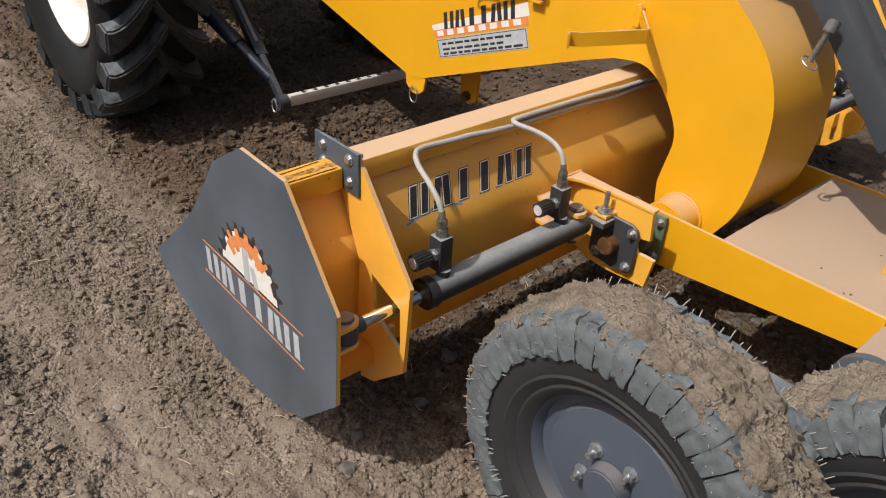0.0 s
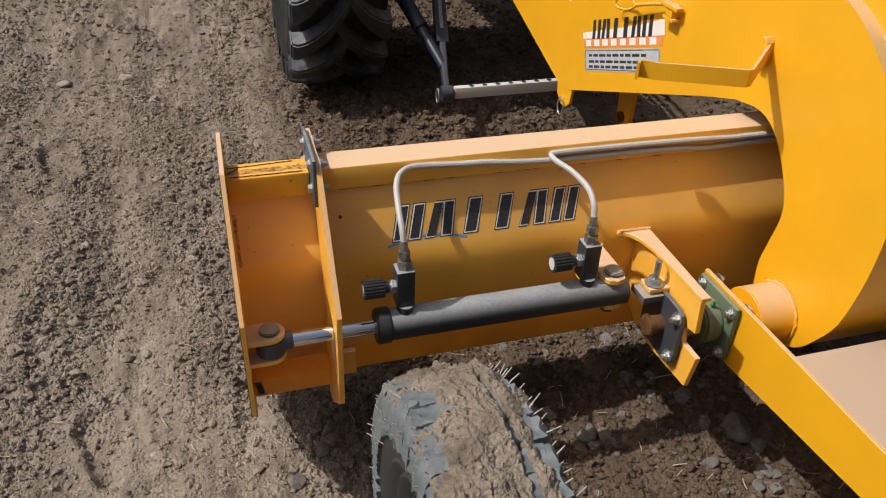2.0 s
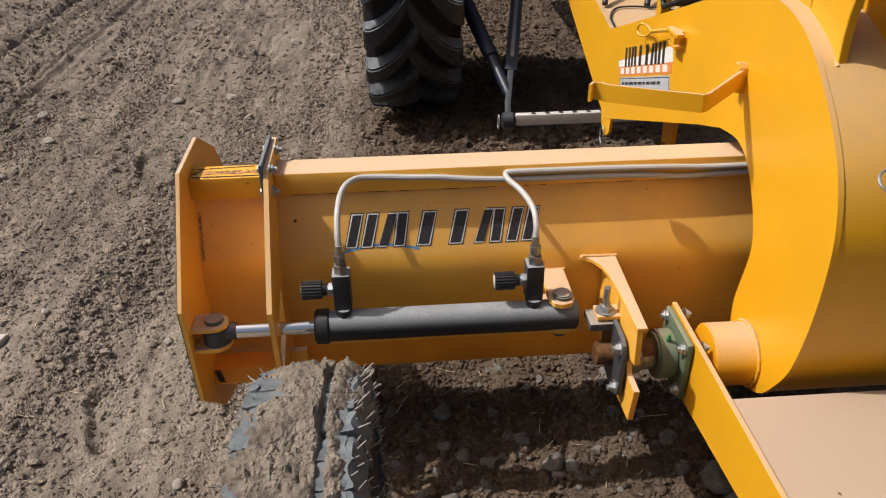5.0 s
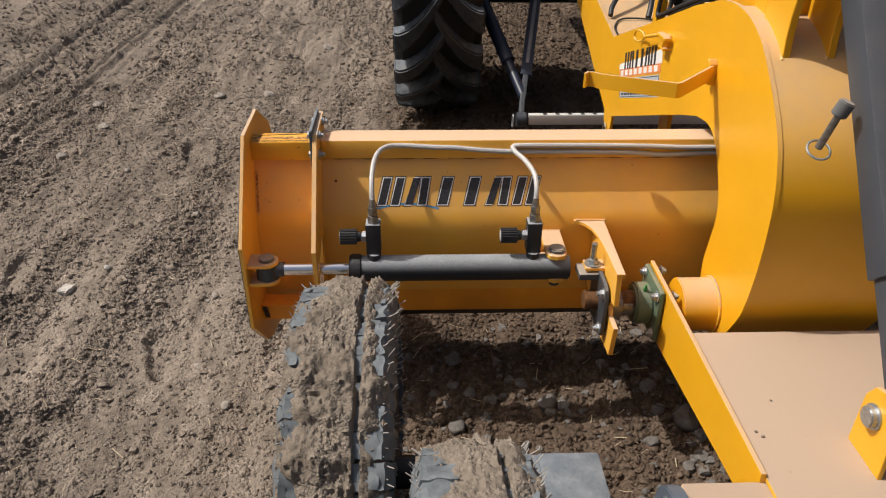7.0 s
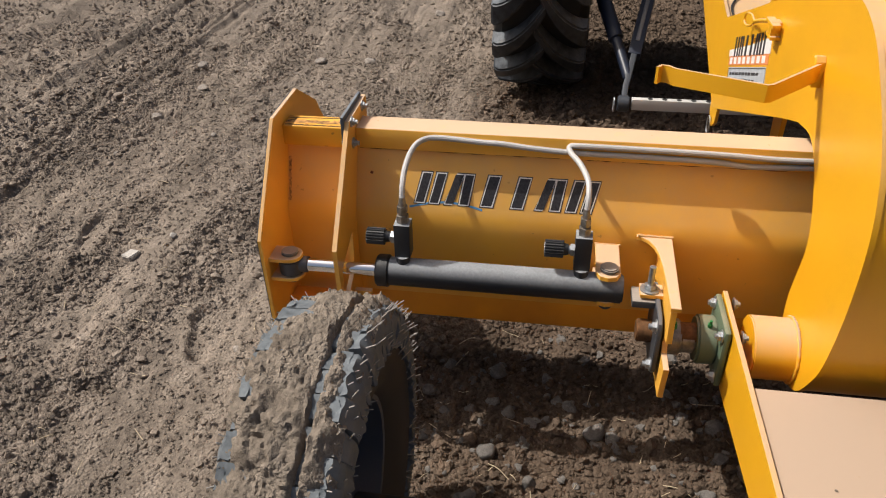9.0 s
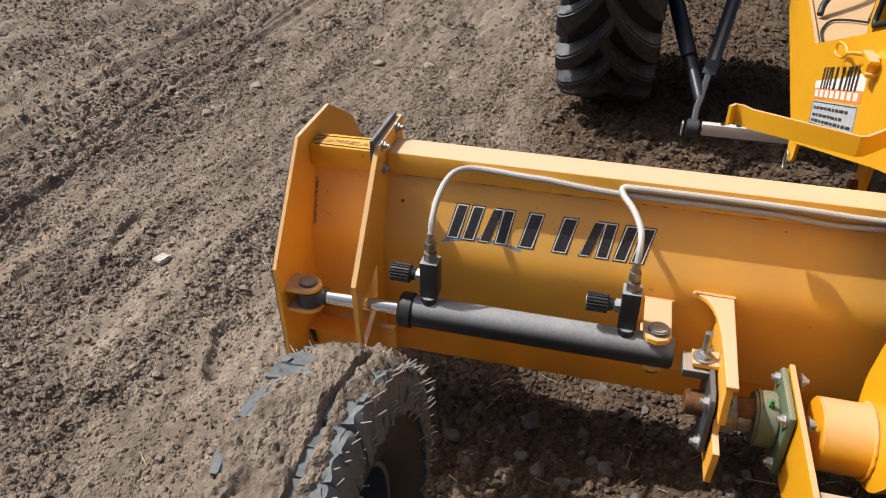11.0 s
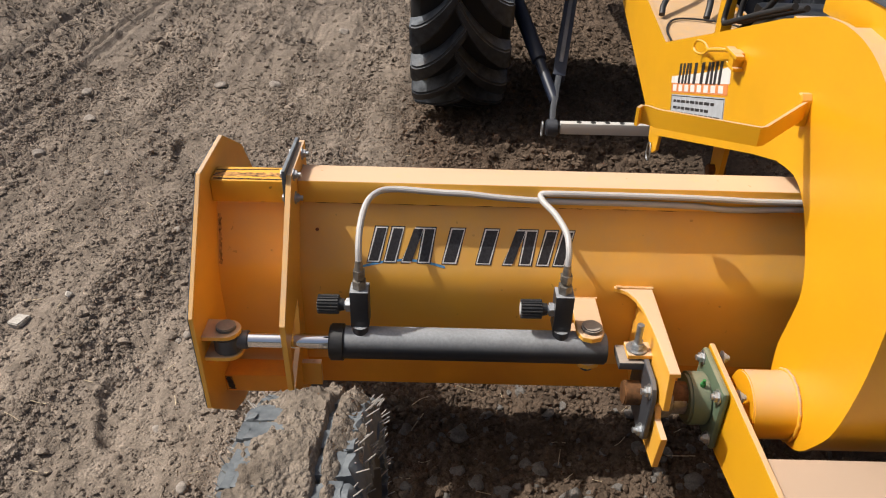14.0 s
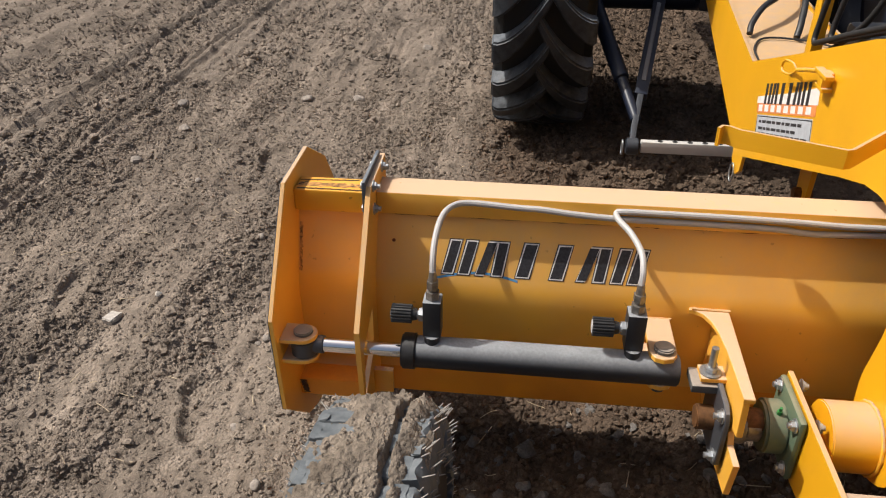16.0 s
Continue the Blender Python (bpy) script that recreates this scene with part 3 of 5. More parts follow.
XL, XR = -0.078, 2 * MID + 0.078
bm = bmesh.new()
prism(bm, thick(rounded(SHEET), 0.008), "x", XL, XR)
blade = part("blade_sheet", bm, ORANGE, leveller, "orange-yellow bent steel blade sheet with dust", 25)
bm = bmesh.new()
box(bm, XL, XR, 0.178, 0.264, 0.792, 0.851, bev=0.006)
part("top_beam", bm, ORANGE, blade, "square yellow box beam, dusty on top")
bm = bmesh.new()
prism(bm, [(0.150, 0.368), (0.134, 0.367), (0.130, 0.362), (0.127, 0.287), (0.130, 0.278), (0.140, 0.272), (0.165, 0.275)], "x", XL, XR)
part("lower_beam", bm, STAINED, blade, "brown-stained orange lower beam")
bm = bmesh.new()
prism(bm, [(0.205, 0.238), (0.224, 0.232), (0.330, 0.140), (0.315, 0.132)], "x", XL, XR, 0.001)
part("cutting_edge", bm, RAW, blade)
for x0, x1 in ((-0.07, 0.085), (0.12, 0.27), (0.30, 0.47), (0.52, 0.60), (0.63, 0.83), (0.86, 1.04)):
    bm = bmesh.new()
    line = [(x0 + (x1 - x0) * k / 10, 0.1885 + 0.0012 * math.sin(k * 2.1 + x0 * 9), 0.7905 + 0.001 * math.sin(k * 1.3)) for k in range(11)]
    tube(bm, line, 0.0026, 6, 2)
    part("weld_bead", bm, RUST, blade, "rust-stained weld bead")

# guide plate at the end of the main blade
GUIDE = [(0.310, 0.893), (0.128, 0.889), (-0.082, 0.622), (-0.064, 0.350), (0.060, 0.235), (0.120, 0.215), (0.140, 0.30), (0.136, 0.35), (0.124, 0.60), (0.204, 0.795), (0.310, 0.800)]


def plate_with_hole(bm, poly, hole, x0, x1):
    """A plate across x with one hole: both outlines filled between."""
    for x in (x0, x1):
        vo, vi = [bm.verts.new((x, *p)) for p in poly], [bm.verts.new((x, *p)) for p in hole]
        es = [bm.edges.new((v[i], v[(i + 1) % len(v)])) for v in (vo, vi) for i in range(len(v))]
        bmesh.ops.triangle_fill(bm, use_beauty=True, use_dissolve=False, edges=es)
    bm.verts.ensure_lookup_table()
    no, nh = len(poly), len(hole)
    k = no + nh
    for o, n in ((0, no), (no, nh)):
        for i in range(n):
            j = (i + 1) % n
            bm.faces.new((bm.verts[o + i], bm.verts[o + j], bm.verts[k + o + j], bm.verts[k + o + i]))


bm = bmesh.new()
plate_with_hole(bm, GUIDE, [(0.070, 0.590), (-0.045, 0.545), (-0.050, 0.410), (0.062, 0.470)], -0.090, -0.078)
guide = part("guide_plate", bm, ORANGE, leveller, "yellow steel guide plate with a window for the rod")
bm = bmesh.new()
box(bm, -0.098, -0.090, 0.115, 0.300, 0.790, 0.905, m=None, bev=0.002)
part("clamp_plate", bm, BEAMGREY, guide, "dark grey steel clamp strip")
for y, z in ((0.150, 0.880), (0.150, 0.820), (0.262, 0.880), (0.262, 0.835)):
    bolt(guide, (-0.098, y, z), (-1, 0, 0), 0.011, 0.009)
    bolt(guide, (-0.078, y, z), (1, 0, 0), 0.011, 0.009, 0.008)
bm = bmesh.new()
box(bm, -0.079, -0.030, 0.045, 0.062, 0.34, 0.41, bev=0.001)
part("gusset", bm, ORANGE, guide)

def ragged_strip(bm, a, c, side, w, seed, lift):
    """A thin uneven strip from a to c, w wide along side, raised by lift."""
    a, c, side, lift = Vector(a), Vector(c), Vector(side).normalized(), Vector(lift)
    lo, hi = [], []
    for k in range(25):
        q = a.lerp(c, k / 24)
        lo.append(bm.verts.new(q - side * w * (0.5 + 0.6 * noise.noise(Vector((k * 0.8, seed, 0)))) + lift))
        hi.append(bm.verts.new(q + side * w * (0.5 + 0.6 * noise.noise(Vector((k * 0.8, seed, 7)))) + lift))
    for k in range(24):
        bm.faces.new((lo[k], lo[k + 1], hi[k + 1], hi[k]))


# sliding wing
ENDPLATE = [(0.325, 0.895), (0.126, 0.889), (-0.072, 0.630), (-0.058, 0.350), (0.105, 0.185), (0.180, 0.150), (0.330, 0.112), (0.600, 0.090), (0.800, 0.150), (0.955, 0.235), (0.985, 0.285), (0.830, 0.410), (0.660, 0.570), (0.560, 0.690), (0.480, 0.800)]
EX = WING - 0.062
bm = bmesh.new()
prism(bm, ENDPLATE, "x", EX + 0.0012, EX + 0.012, 0.0012)
wing = part("wing_end_plate", bm, ORANGE, leveller, "yellow wing end plate, outer face painted dark grey")
bm = bmesh.new()
prism(bm, ENDPLATE, "x", EX, EX + 0.0012)
part("outer_face", bm, GREY, wing, "scuffed dark grey outer face")
bm = bmesh.new()
prism(bm, thick(rounded([(y + 0.022, z) for y, z in SHEET]), 0.006), "x", EX + 0.012, -0.060)
part("wing_sheet", bm, ORANGE, wing, "yellow bent wing sheet", 25)
bm = bmesh.new()
box(bm, EX + 0.012, -0.099, 0.176, 0.250, 0.790, 0.848, bev=0.006)
part("wing_beam", bm, YELLOW_WORN, wing, "yellow wing beam with scraped top")
bm = bmesh.new()
ragged_strip(bm, (EX + 0.020, 0.184, 0.8484), (-0.112, 0.184, 0.8484), (0, 1, 0), 0.005, 2, (0, 0, 0.0006))
ragged_strip(bm, (EX + 0.016, 0.228, 0.8484), (-0.130, 0.238, 0.8484), (0, 1, 0), 0.004, 6, (0, 0, 0.0006))
ragged_strip(bm, (EX + 0.016, 0.200, 0.8484), (EX + 0.040, 0.222, 0.8484), (0, 1, 0), 0.007, 9, (0, 0, 0.0006))
part("scrape_mark", bm, RAW, wing)
bm = bmesh.new()
ragged_strip(bm, (EX + 0.018, 0.206, 0.8483), (-0.104, 0.208, 0.8483), (0, 1, 0), 0.020, 12, (0, 0, 0.0004))
part("scraped_paint", bm, SCRAPED, wing, "paint scraped to pale rough steel")
bm = bmesh.new()
box(bm, EX + 0.012, -0.090, 0.060, 0.125, 0.298, 0.352, bev=0.004)
part("wing_lower_bar", bm, STAINED, wing, "brown-stained orange lower bar")

bm = bmesh.new()
ragged_strip(bm, (EX + 0.019, 0.1962, 0.748), (EX + 0.019, 0.1492, 0.632), (1, 0, 0), 0.007, 1, (0, -0.0022, 0))
part("weld_scar", bm, SCRAPED, wing, "rough scorched weld seam")
bm = bmesh.new()
ragged_strip(bm, (EX + 0.022, 0.059, 0.348), (EX + 0.030, 0.059, 0.306), (1, 0, 0), 0.016, 4, (0, -0.0008, 0))
part("scuff", bm, RAW, wing)
bm = bmesh.new()
cyl(bm, (-0.036, 0.170, 0.725), (-0.036, 0.1625, 0.7285), 0.0042, n=14)
part("small_hole", bm, RUST, blade)

# hydraulic cylinder with its valves and pipes
AX_Y, AX_Z = -0.012, 0.528


def clevis_ear(bm, x0, x1, z0, z1, y0, y1, round_end=1):
    """A flat ear across z with one rounded end in x."""
    r = (y1 - y0) / 2
    cx = (x1 - r) if round_end > 0 else (x0 + r)
    pts = [(x0 if round_end > 0 else x1, y0)]
    for k in range(9):
        a = -math.pi / 2 + math.pi * k / 8
        pts.append((cx + r * math.cos(a) * round_end, (y0 + y1) / 2 + r * math.sin(a)))
    pts.append((x0 if round_end > 0 else x1, y1))
    prism(bm, pts, "z", z0, z1, 0.0015)


for z0, z1 in ((0.548, 0.560), (0.488, 0.500)):
    bm = bmesh.new()
    clevis_ear(bm, EX + 0.012, WING + 0.034, z0, z1, AX_Y - 0.034, AX_Y + 0.034)
    part("clevis_ear", bm, ORANGE, wing)
bm = bmesh.new()
cyl(bm, (WING, AX_Y, 0.475), (WING, AX_Y, 0.560), 0.016)
cyl(bm, (WING, AX_Y, 0.560), (WING, AX_Y, 0.570), 0.023, bev=0.002)
part("clevis_pin", bm, PINHEAD, wing, "round grey clevis pin")

cx0, cx1 = 0.008, 0.652
bm = bmesh.new()
cyl(bm, (cx0 + 0.03, AX_Y, AX_Z), (cx1, AX_Y, AX_Z), 0.0385, n=40, bev=0.004)
barrel = part("cylinder_barrel", bm, BLACK, leveller, "dusty black hydraulic cylinder barrel")
bm = bmesh.new()
cyl(bm, (cx0, AX_Y, AX_Z), (cx0 + 0.036, AX_Y, AX_Z), 0.0435, n=40, bev=0.004)
part("gland", bm, PLASTIC, barrel)
bm = bmesh.new()
cyl(bm, (WING + 0.02, AX_Y, AX_Z), (cx0 + 0.01, AX_Y, AX_Z), 0.0180, n=32)
part("piston_rod", bm, CHROME, barrel, "shiny chrome piston rod")
bm = bmesh.new()
cyl(bm, (WING, AX_Y, 0.502), (WING, AX_Y, 0.546), 0.033, n=28, bev=0.003)
cyl(bm, (WING + 0.02, AX_Y, AX_Z), (WING + 0.05, AX_Y, AX_Z), 0.022, n=24, bev=0.002)
part("rod_eye", bm, DARKSTEEL, barrel)


def valve(x):
    bm = bmesh.new()
    box(bm, x - 0.021, x + 0.021, 0.002 - 0.022, 0.002 + 0.022, 0.578, 0.675, bev=0.002)
    cyl(bm, (x, AX_Y, 0.560), (x, AX_Y, 0.580), 0.019, n=20)
    body = part("flow_valve", bm, BLACK, leveller, "black square flow control valve with plastic knob")
    bm = bmesh.new()
    cyl(bm, (x - 0.021, 0.0, 0.628), (x - 0.032, 0.0, 0.628), 0.0175, n=6, bev=0.001)
    cyl(bm, (x - 0.032, 0.0, 0.628), (x - 0.036, 0.0, 0.628), 0.011, n=16)
    part("knob_nut", bm, ZINC, body)
    bm = bmesh.new()
    cyl(bm, (x - 0.036, 0.0, 0.628), (x - 0.050, 0.0, 0.628), 0.0135, 0.0165, n=20)
    part("knob_collar", bm, PLASTIC, body)
    bm = bmesh.new()
    ribs = []
    for k in range(72):
        a, r = 2 * math.pi * k / 72, 0.0225 if k % 4 < 2 else 0.0195
        ribs.append((r * math.cos(a), 0.628 + r * math.sin(a)))
    prism(bm, ribs, "x", x - 0.096, x - 0.048, 0.0008)
    knob = part("knob", bm, PLASTIC, body, "ribbed black plastic knob")
    bm = bmesh.new()
    cyl(bm, (x - 0.096, 0.0, 0.628), (x - 0.0972, 0.0, 0.628), 0.0155, n=24)
    part("knob_dial", bm, KNOBFACE, body)
    bm = bmesh.new()
    cyl(bm, (x, 0.002, 0.675), (x, 0.002, 0.697), 0.0165, n=6, bev=0.001)
    cyl(bm, (x, 0.002, 0.697), (x, 0.003, 0.703), 0.011, n=16)
    cyl(bm, (x, 0.003, 0.703), (x, 0.004, 0.722), 0.0145, n=6, bev=0.001)
    cyl(bm, (x, 0.004, 0.722), (x, 0.006, 0.745), 0.0105, 0.0080, n=16)
    part("pipe_fitting", bm, FITTING, body)


valve(0.080)
valve(0.543)
bm = bmesh.new()
tube(bm, [(0.080, 0.006, 0.738), (0.079, 0.022, 0.770), (0.080, 0.060, 0.802), (0.088, 0.112, 0.826), (0.108, 0.148, 0.838), (0.150, 0.1705, 0.838), (0.26, 0.1705, 0.832), (0.32, 0.1705, 0.830), (0.40, 0.1705, 0.822), (0.52, 0.1705, 0.816), (0.70, 0.1705, 0.815), (0.85, 0.1705, 0.812), (0.93, 0.1705, 0.805), (1.00, 0.1705, 0.806), (1.10, 0.1705, 0.810), (1.30, 0.1705, 0.812)], 0.0074)
part("hydraulic_pipe", bm, PIPE, leveller, "bent grey steel hydraulic pipe")
bm = bmesh.new()
tube(bm, [(0.543, 0.006, 0.738), (0.545, 0.020, 0.770), (0.542, 0.055, 0.796), (0.522, 0.105, 0.815), (0.496, 0.148, 0.826), (0.492, 0.1705, 0.832), (0.510, 0.1705, 0.836), (0.60, 0.1705, 0.836), (0.75, 0.1705, 0.835), (0.90, 0.1705, 0.832), (1.00, 0.1705, 0.828), (1.10, 0.1705, 0.828), (1.30, 0.1705, 0.828)], 0.0074)
part("hydraulic_pipe", bm, PIPE, leveller, "bent grey steel hydraulic pipe")

for z0, z1 in ((0.548, 0.562), (0.490, 0.504)):
    bm = bmesh.new()
    prism(bm, [(0.580, 0.115), (0.580, -0.020), (0.590, -0.040), (0.610, -0.047), (0.632, -0.040), (0.642, -0.020), (0.642, 0.115)], "z", z0 + 0.020 * (z1 > 0.55), z1 + 0.020 * (z1 > 0.55), 0.0015)
    part("mount_ear", bm, ORANGE, leveller)
bm = bmesh.new()
cyl(bm, (0.613, AX_Y, 0.47), (0.613, AX_Y, 0.582), 0.016)
cyl(bm, (0.613, AX_Y, 0.582), (0.613, AX_Y, 0.594), 0.0235, bev=0.003)
part("mount_pin", bm, PINHEAD, leveller, "round grey mounting pin")

# the same cylinder, valve and pipe on the other half of the blade
def other_half(ob, parent):
    me = ob.data.copy()
    me.transform(Matrix.Translation((2 * MID, 0, 0)) @ Matrix.Scale(-1, 4, (1, 0, 0)))
    me.flip_normals()
    twin = new(ob.name.split(".")[0], me)
    twin.parent = parent
    for child in list(ob.children):
        other_half(child, twin)


for ob in [c for c in leveller.children if c.name.split(".")[0] in ("cylinder_barrel", "mount_ear", "mount_pin", "guide_plate", "wing_end_plate")]:
    other_half(ob, leveller)
valve(2.395)

# pivot bracket with bearings
bm = bmesh.new()
prism(bm, [(0.118, 0.604), (-0.192, 0.600), (-0.200, 0.512), (-0.165, 0.505), (-0.152, 0.480), (-0.165, 0.455), (-0.228, 0.455), (-0.212, 0.352), (-0.060, 0.340), (0.030, 0.350), (0.100, 0.385), (0.125, 0.40)], "x", 0.746, 0.760, 0.001)
bracket = part("pivot_bracket", bm, ORANGE, leveller, "yellow welded pivot bracket")
bm = bmesh.new()
prism(bm, [(0.686, 0.122), (0.776, 0.122), (0.768, -0.196), (0.744, -0.196), (0.743, -0.10), (0.741, -0.03), (0.736, 0.03), (0.727, 0.070), (0.713, 0.097), (0.697, 0.108), (0.684, 0.112)], "z", 0.602, 0.614, 0.0015)
part("flange", bm, ORANGE, bracket, "dusty yellow flange with a curved edge")
for a, c, r in (((0.688, 0.112, 0.616), (0.778, 0.112, 0.614), 0.0042), ((0.578, 0.113, 0.580), (0.646, 0.113, 0.580), 0.0035)):
    bm = bmesh.new()
    a, c = Vector(a), Vector(c)
    tube(bm, [a.lerp(c, k / 12) + Vector((0, 0.0006 * math.sin(k * 2.3), 0.0006 * math.sin(k * 1.7))) for k in range(13)], r, 7, 2)
    part("weld_bead", bm, WELD, bracket, "pale dusty weld bead")
bm = bmesh.new()
prism(bm, [(0.002, 0.548), (-0.140, 0.546), (-0.160, 0.536), (-0.170, 0.515), (-0.168, 0.395), (-0.155, 0.380), (-0.105, 0.372), (-0.020, 0.378), (0.000, 0.395)], "x", 0.728, 0.740, 0.002)
part("bearing_plate", bm, DARKSTEEL, bracket, "dark steel bearing plate")
for y, z in ((-0.027, 0.402), (-0.148, 0.520), (-0.146, 0.400), (-0.020, 0.526)):
    bolt(bracket, (0.728, y, z), (-1, 0, 0), 0.013, 0.011, 0.008)
bm = bmesh.new()
cyl(bm, (0.690, -0.082, 0.455), (0.93, -0.082, 0.455), 0.029, n=28, bev=0.003)
shaft = part("pivot_shaft", bm, BRASS, leveller, "rusty brown pivot shaft")
bm = bmesh.new()
cyl(bm, (0.760, -0.078, 0.440), (0.800, -0.078, 0.440), 0.046, n=28, bev=0.004)
cyl(bm, (0.800, -0.078, 0.440), (0.835, -0.078, 0.440), 0.038, n=28, bev=0.003)
part("bearing_collar", bm, FITTING, shaft, "grimy steel bearing collar")
bm = bmesh.new()
cyl(bm, (0.835, -0.078, 0.440), (0.885, -0.078, 0.440), 0.062, n=36, bev=0.006)
box(bm, 0.884, 0.902, -0.163, 0.005, 0.358, 0.528, bev=0.010)
part("flange_bearing", bm, GREENCAST, shaft, "green cast iron four-bolt flange bearing")
for x, r in ((0.862, 0.060), (0.780, 0.046)):
    bm = bmesh.new()
    cyl(bm, (x, -0.100, 0.440 + r * 0.94), (x, -0.103, 0.452 + r * 0.94), 0.0060, n=6, bev=0.0008)
    cyl(bm, (x, -0.103, 0.452 + r * 0.94), (x, -0.105, 0.462 + r * 0.94), 0.0036, n=10)
    part("grease_nipple", bm, NIPPLE, shaft, "small green grease nipple")
for y, z in ((-0.018, 0.512), (-0.144, 0.505), (-0.146, 0.380), (-0.014, 0.378)):
    bolt(shaft, (0.884, y, z), (-1, 0, 0), 0.0125, 0.011, 0.006)
    bolt(shaft, (0.928, y, z), (1, 0, 0), 0.0125, 0.010, 0.006)
bm = bmesh.new()
box(bm, 0.690, 0.748, -0.070, -0.020, 0.545, 0.556, bev=0.002)
part("stop_tab", bm, ORANGE, bracket)
bm = bmesh.new()
box(bm, 0.672, 0.742, -0.078, -0.012, 0.520, 0.540, bev=0.003)
part("stop_block", bm, PINHEAD, bracket)
bm = bmesh.new()
cyl(bm, (0.714, -0.046, 0.556), (0.714, -0.046, 0.560), 0.024, n=24)
hexnut(bm, (0.714, -0.046, 0.560), (0, 0, 1), 0.015, 0.013)
cyl(bm, (0.714, -0.046, 0.570), (0.714, -0.046, 0.625), 0.008, n=14)
part("adjuster_bolt", bm, ZINC, bracket, "zinc plated adjuster bolt with washer")

# gooseneck: side plates, curved cover
SIDE = [(3.00, 0.865), (1.34, 0.515), (1.27, 0.515), (0.40, 0.845), (0.26, 0.893), (0.16, 0.905), (0.09, 0.880), (0.035, 0.825), (-0.010, 0.755), (-0.025, 0.690), (-0.010, 0.600), (0.000, 0.520), (-0.030, 0.400), (-0.120, 0.375), (-0.205, 0.408), (-0.260, 0.480), (-0.300, 0.565), (-0.322, 0.700), (-0.324, 0.830), (-0.311, 0.920), (-0.274, 1.010), (-0.220, 1.080), (-0.150, 1.145), (-0.070, 1.205), (0.020, 1.242), (0.12, 1.254), (0.22, 1.246), (0.42, 1.186), (0.88, 1.015), (1.34, 0.848), (1.75, 0.885), (3.00, 1.00)]

BEND = [tuple(p) for p in smooth_line(SIDE[13:26], 4)]
SIDE = SIDE[:4] + [tuple(p) for p in smooth_line(SIDE[4:27], 4)] + SIDE[27:]


def taper(vs):
    """The tongue narrows towards the tractor."""
    for v in vs:
        k = 0.055 * max(0.0, v.co.y - 1.34)
        v.co.x += k if v.co.x < MID else -k


bm = bmesh.new()
taper(prism(bm, SIDE, "x", 1.058, 1.070))
neck = part("gooseneck_side", bm, YELLOW, leveller, "bright yellow curved gooseneck side plate")
bm = bmesh.new()
taper(prism(bm, [(y * 0.955 + 0.004 if y < 0.2 else y, z) for y, z in SIDE], "x", 1.452, 1.464))
part("far_side", bm, YELLOW, neck)
COVER = [(y * 0.995 + 0.001, (z - 0.8) * 0.995 + 0.8) for y, z in BEND]
bm = bmesh.new()
prism(bm, thick(COVER, -0.008), "x", 1.070, 1.452)
part("cover_sheet", bm, YELLOW, neck, "rolled yellow cover sheet", 40)
bm = bmesh.new()
cyl(bm, (0.955, -0.110, 0.455), (1.058, -0.110, 0.455), 0.078, n=48, bev=0.003)
part("hub_tube", bm, YELLOW, neck)
bm = bmesh.new()
prism(bm, thick([(1.060, 0.182), (1.036, 0.160), (0.925, 0.058), (0.910, 0.054), (0.722, 0.148), (0.705, 0.168), (0.694, 0.172), (0.684, 0.158)], -0.007), "z", 1.020, 1.062)
for v in bm.verts:
    v.co.z += 0.10 * (v.co.x - 0.918) if v.co.x > 0.918 else -0.02 * (0.918 - v.co.x)
part("hose_hook", bm, YELLOW, neck, "bent yellow flat-bar hose hook")
bm = bmesh.new()
prism(bm, [(0.172, 1.018), (0.196, 1.018), (0.200, 1.070), (0.194, 1.088), (0.180, 1.090), (0.172, 1.078)], "x", 1.034, 1.060, 0.003)
part("hook_tab", bm, YELLOW, neck, "small welded tab at the hook's root")

bm = bmesh.new()
taper(prism(bm, [(1.30, 0.832), (1.36, 0.832), (1.75, 0.868), (2.98, 0.985), (2.98, 0.975), (1.30, 0.822)], "x", 1.070, 1.452))
part("tongue_top_plate", bm, YELLOW, neck, "dusty yellow top plate")
bm = bmesh.new()
taper(prism(bm, [(0.42, 0.86), (1.30, 0.535), (2.98, 0.87), (2.98, 0.862), (1.30, 0.527), (0.42, 0.85)], "x", 1.070, 1.452))
part("tongue_floor", bm, YELLOW, neck)
bm = bmesh.new()
box(bm, 1.072, 1.450, 0.34, 0.40, 0.93, 1.20, bev=0.004)
part("cross_wall", bm, YELLOW, neck)
bm = bmesh.new()
box(bm, 1.13, 1.165, 1.02, 1.07, 0.80, 1.40, bev=0.004)
part("hose_post", bm, YELLOW, neck, "upright yellow hose post")
bm = bmesh.new()
box(bm, 1.100, 1.445, 0.045, 0.35, 1.300, 1.312, bev=0.002)
part("lid", bm, GREY, neck, "grey lid on the neck box")
bm = bmesh.new()
box(bm, 1.105, 1.440, 0.052, 0.34, 1.225, 1.300, bev=0.004)
part("lid_frame", bm, YELLOW, neck)
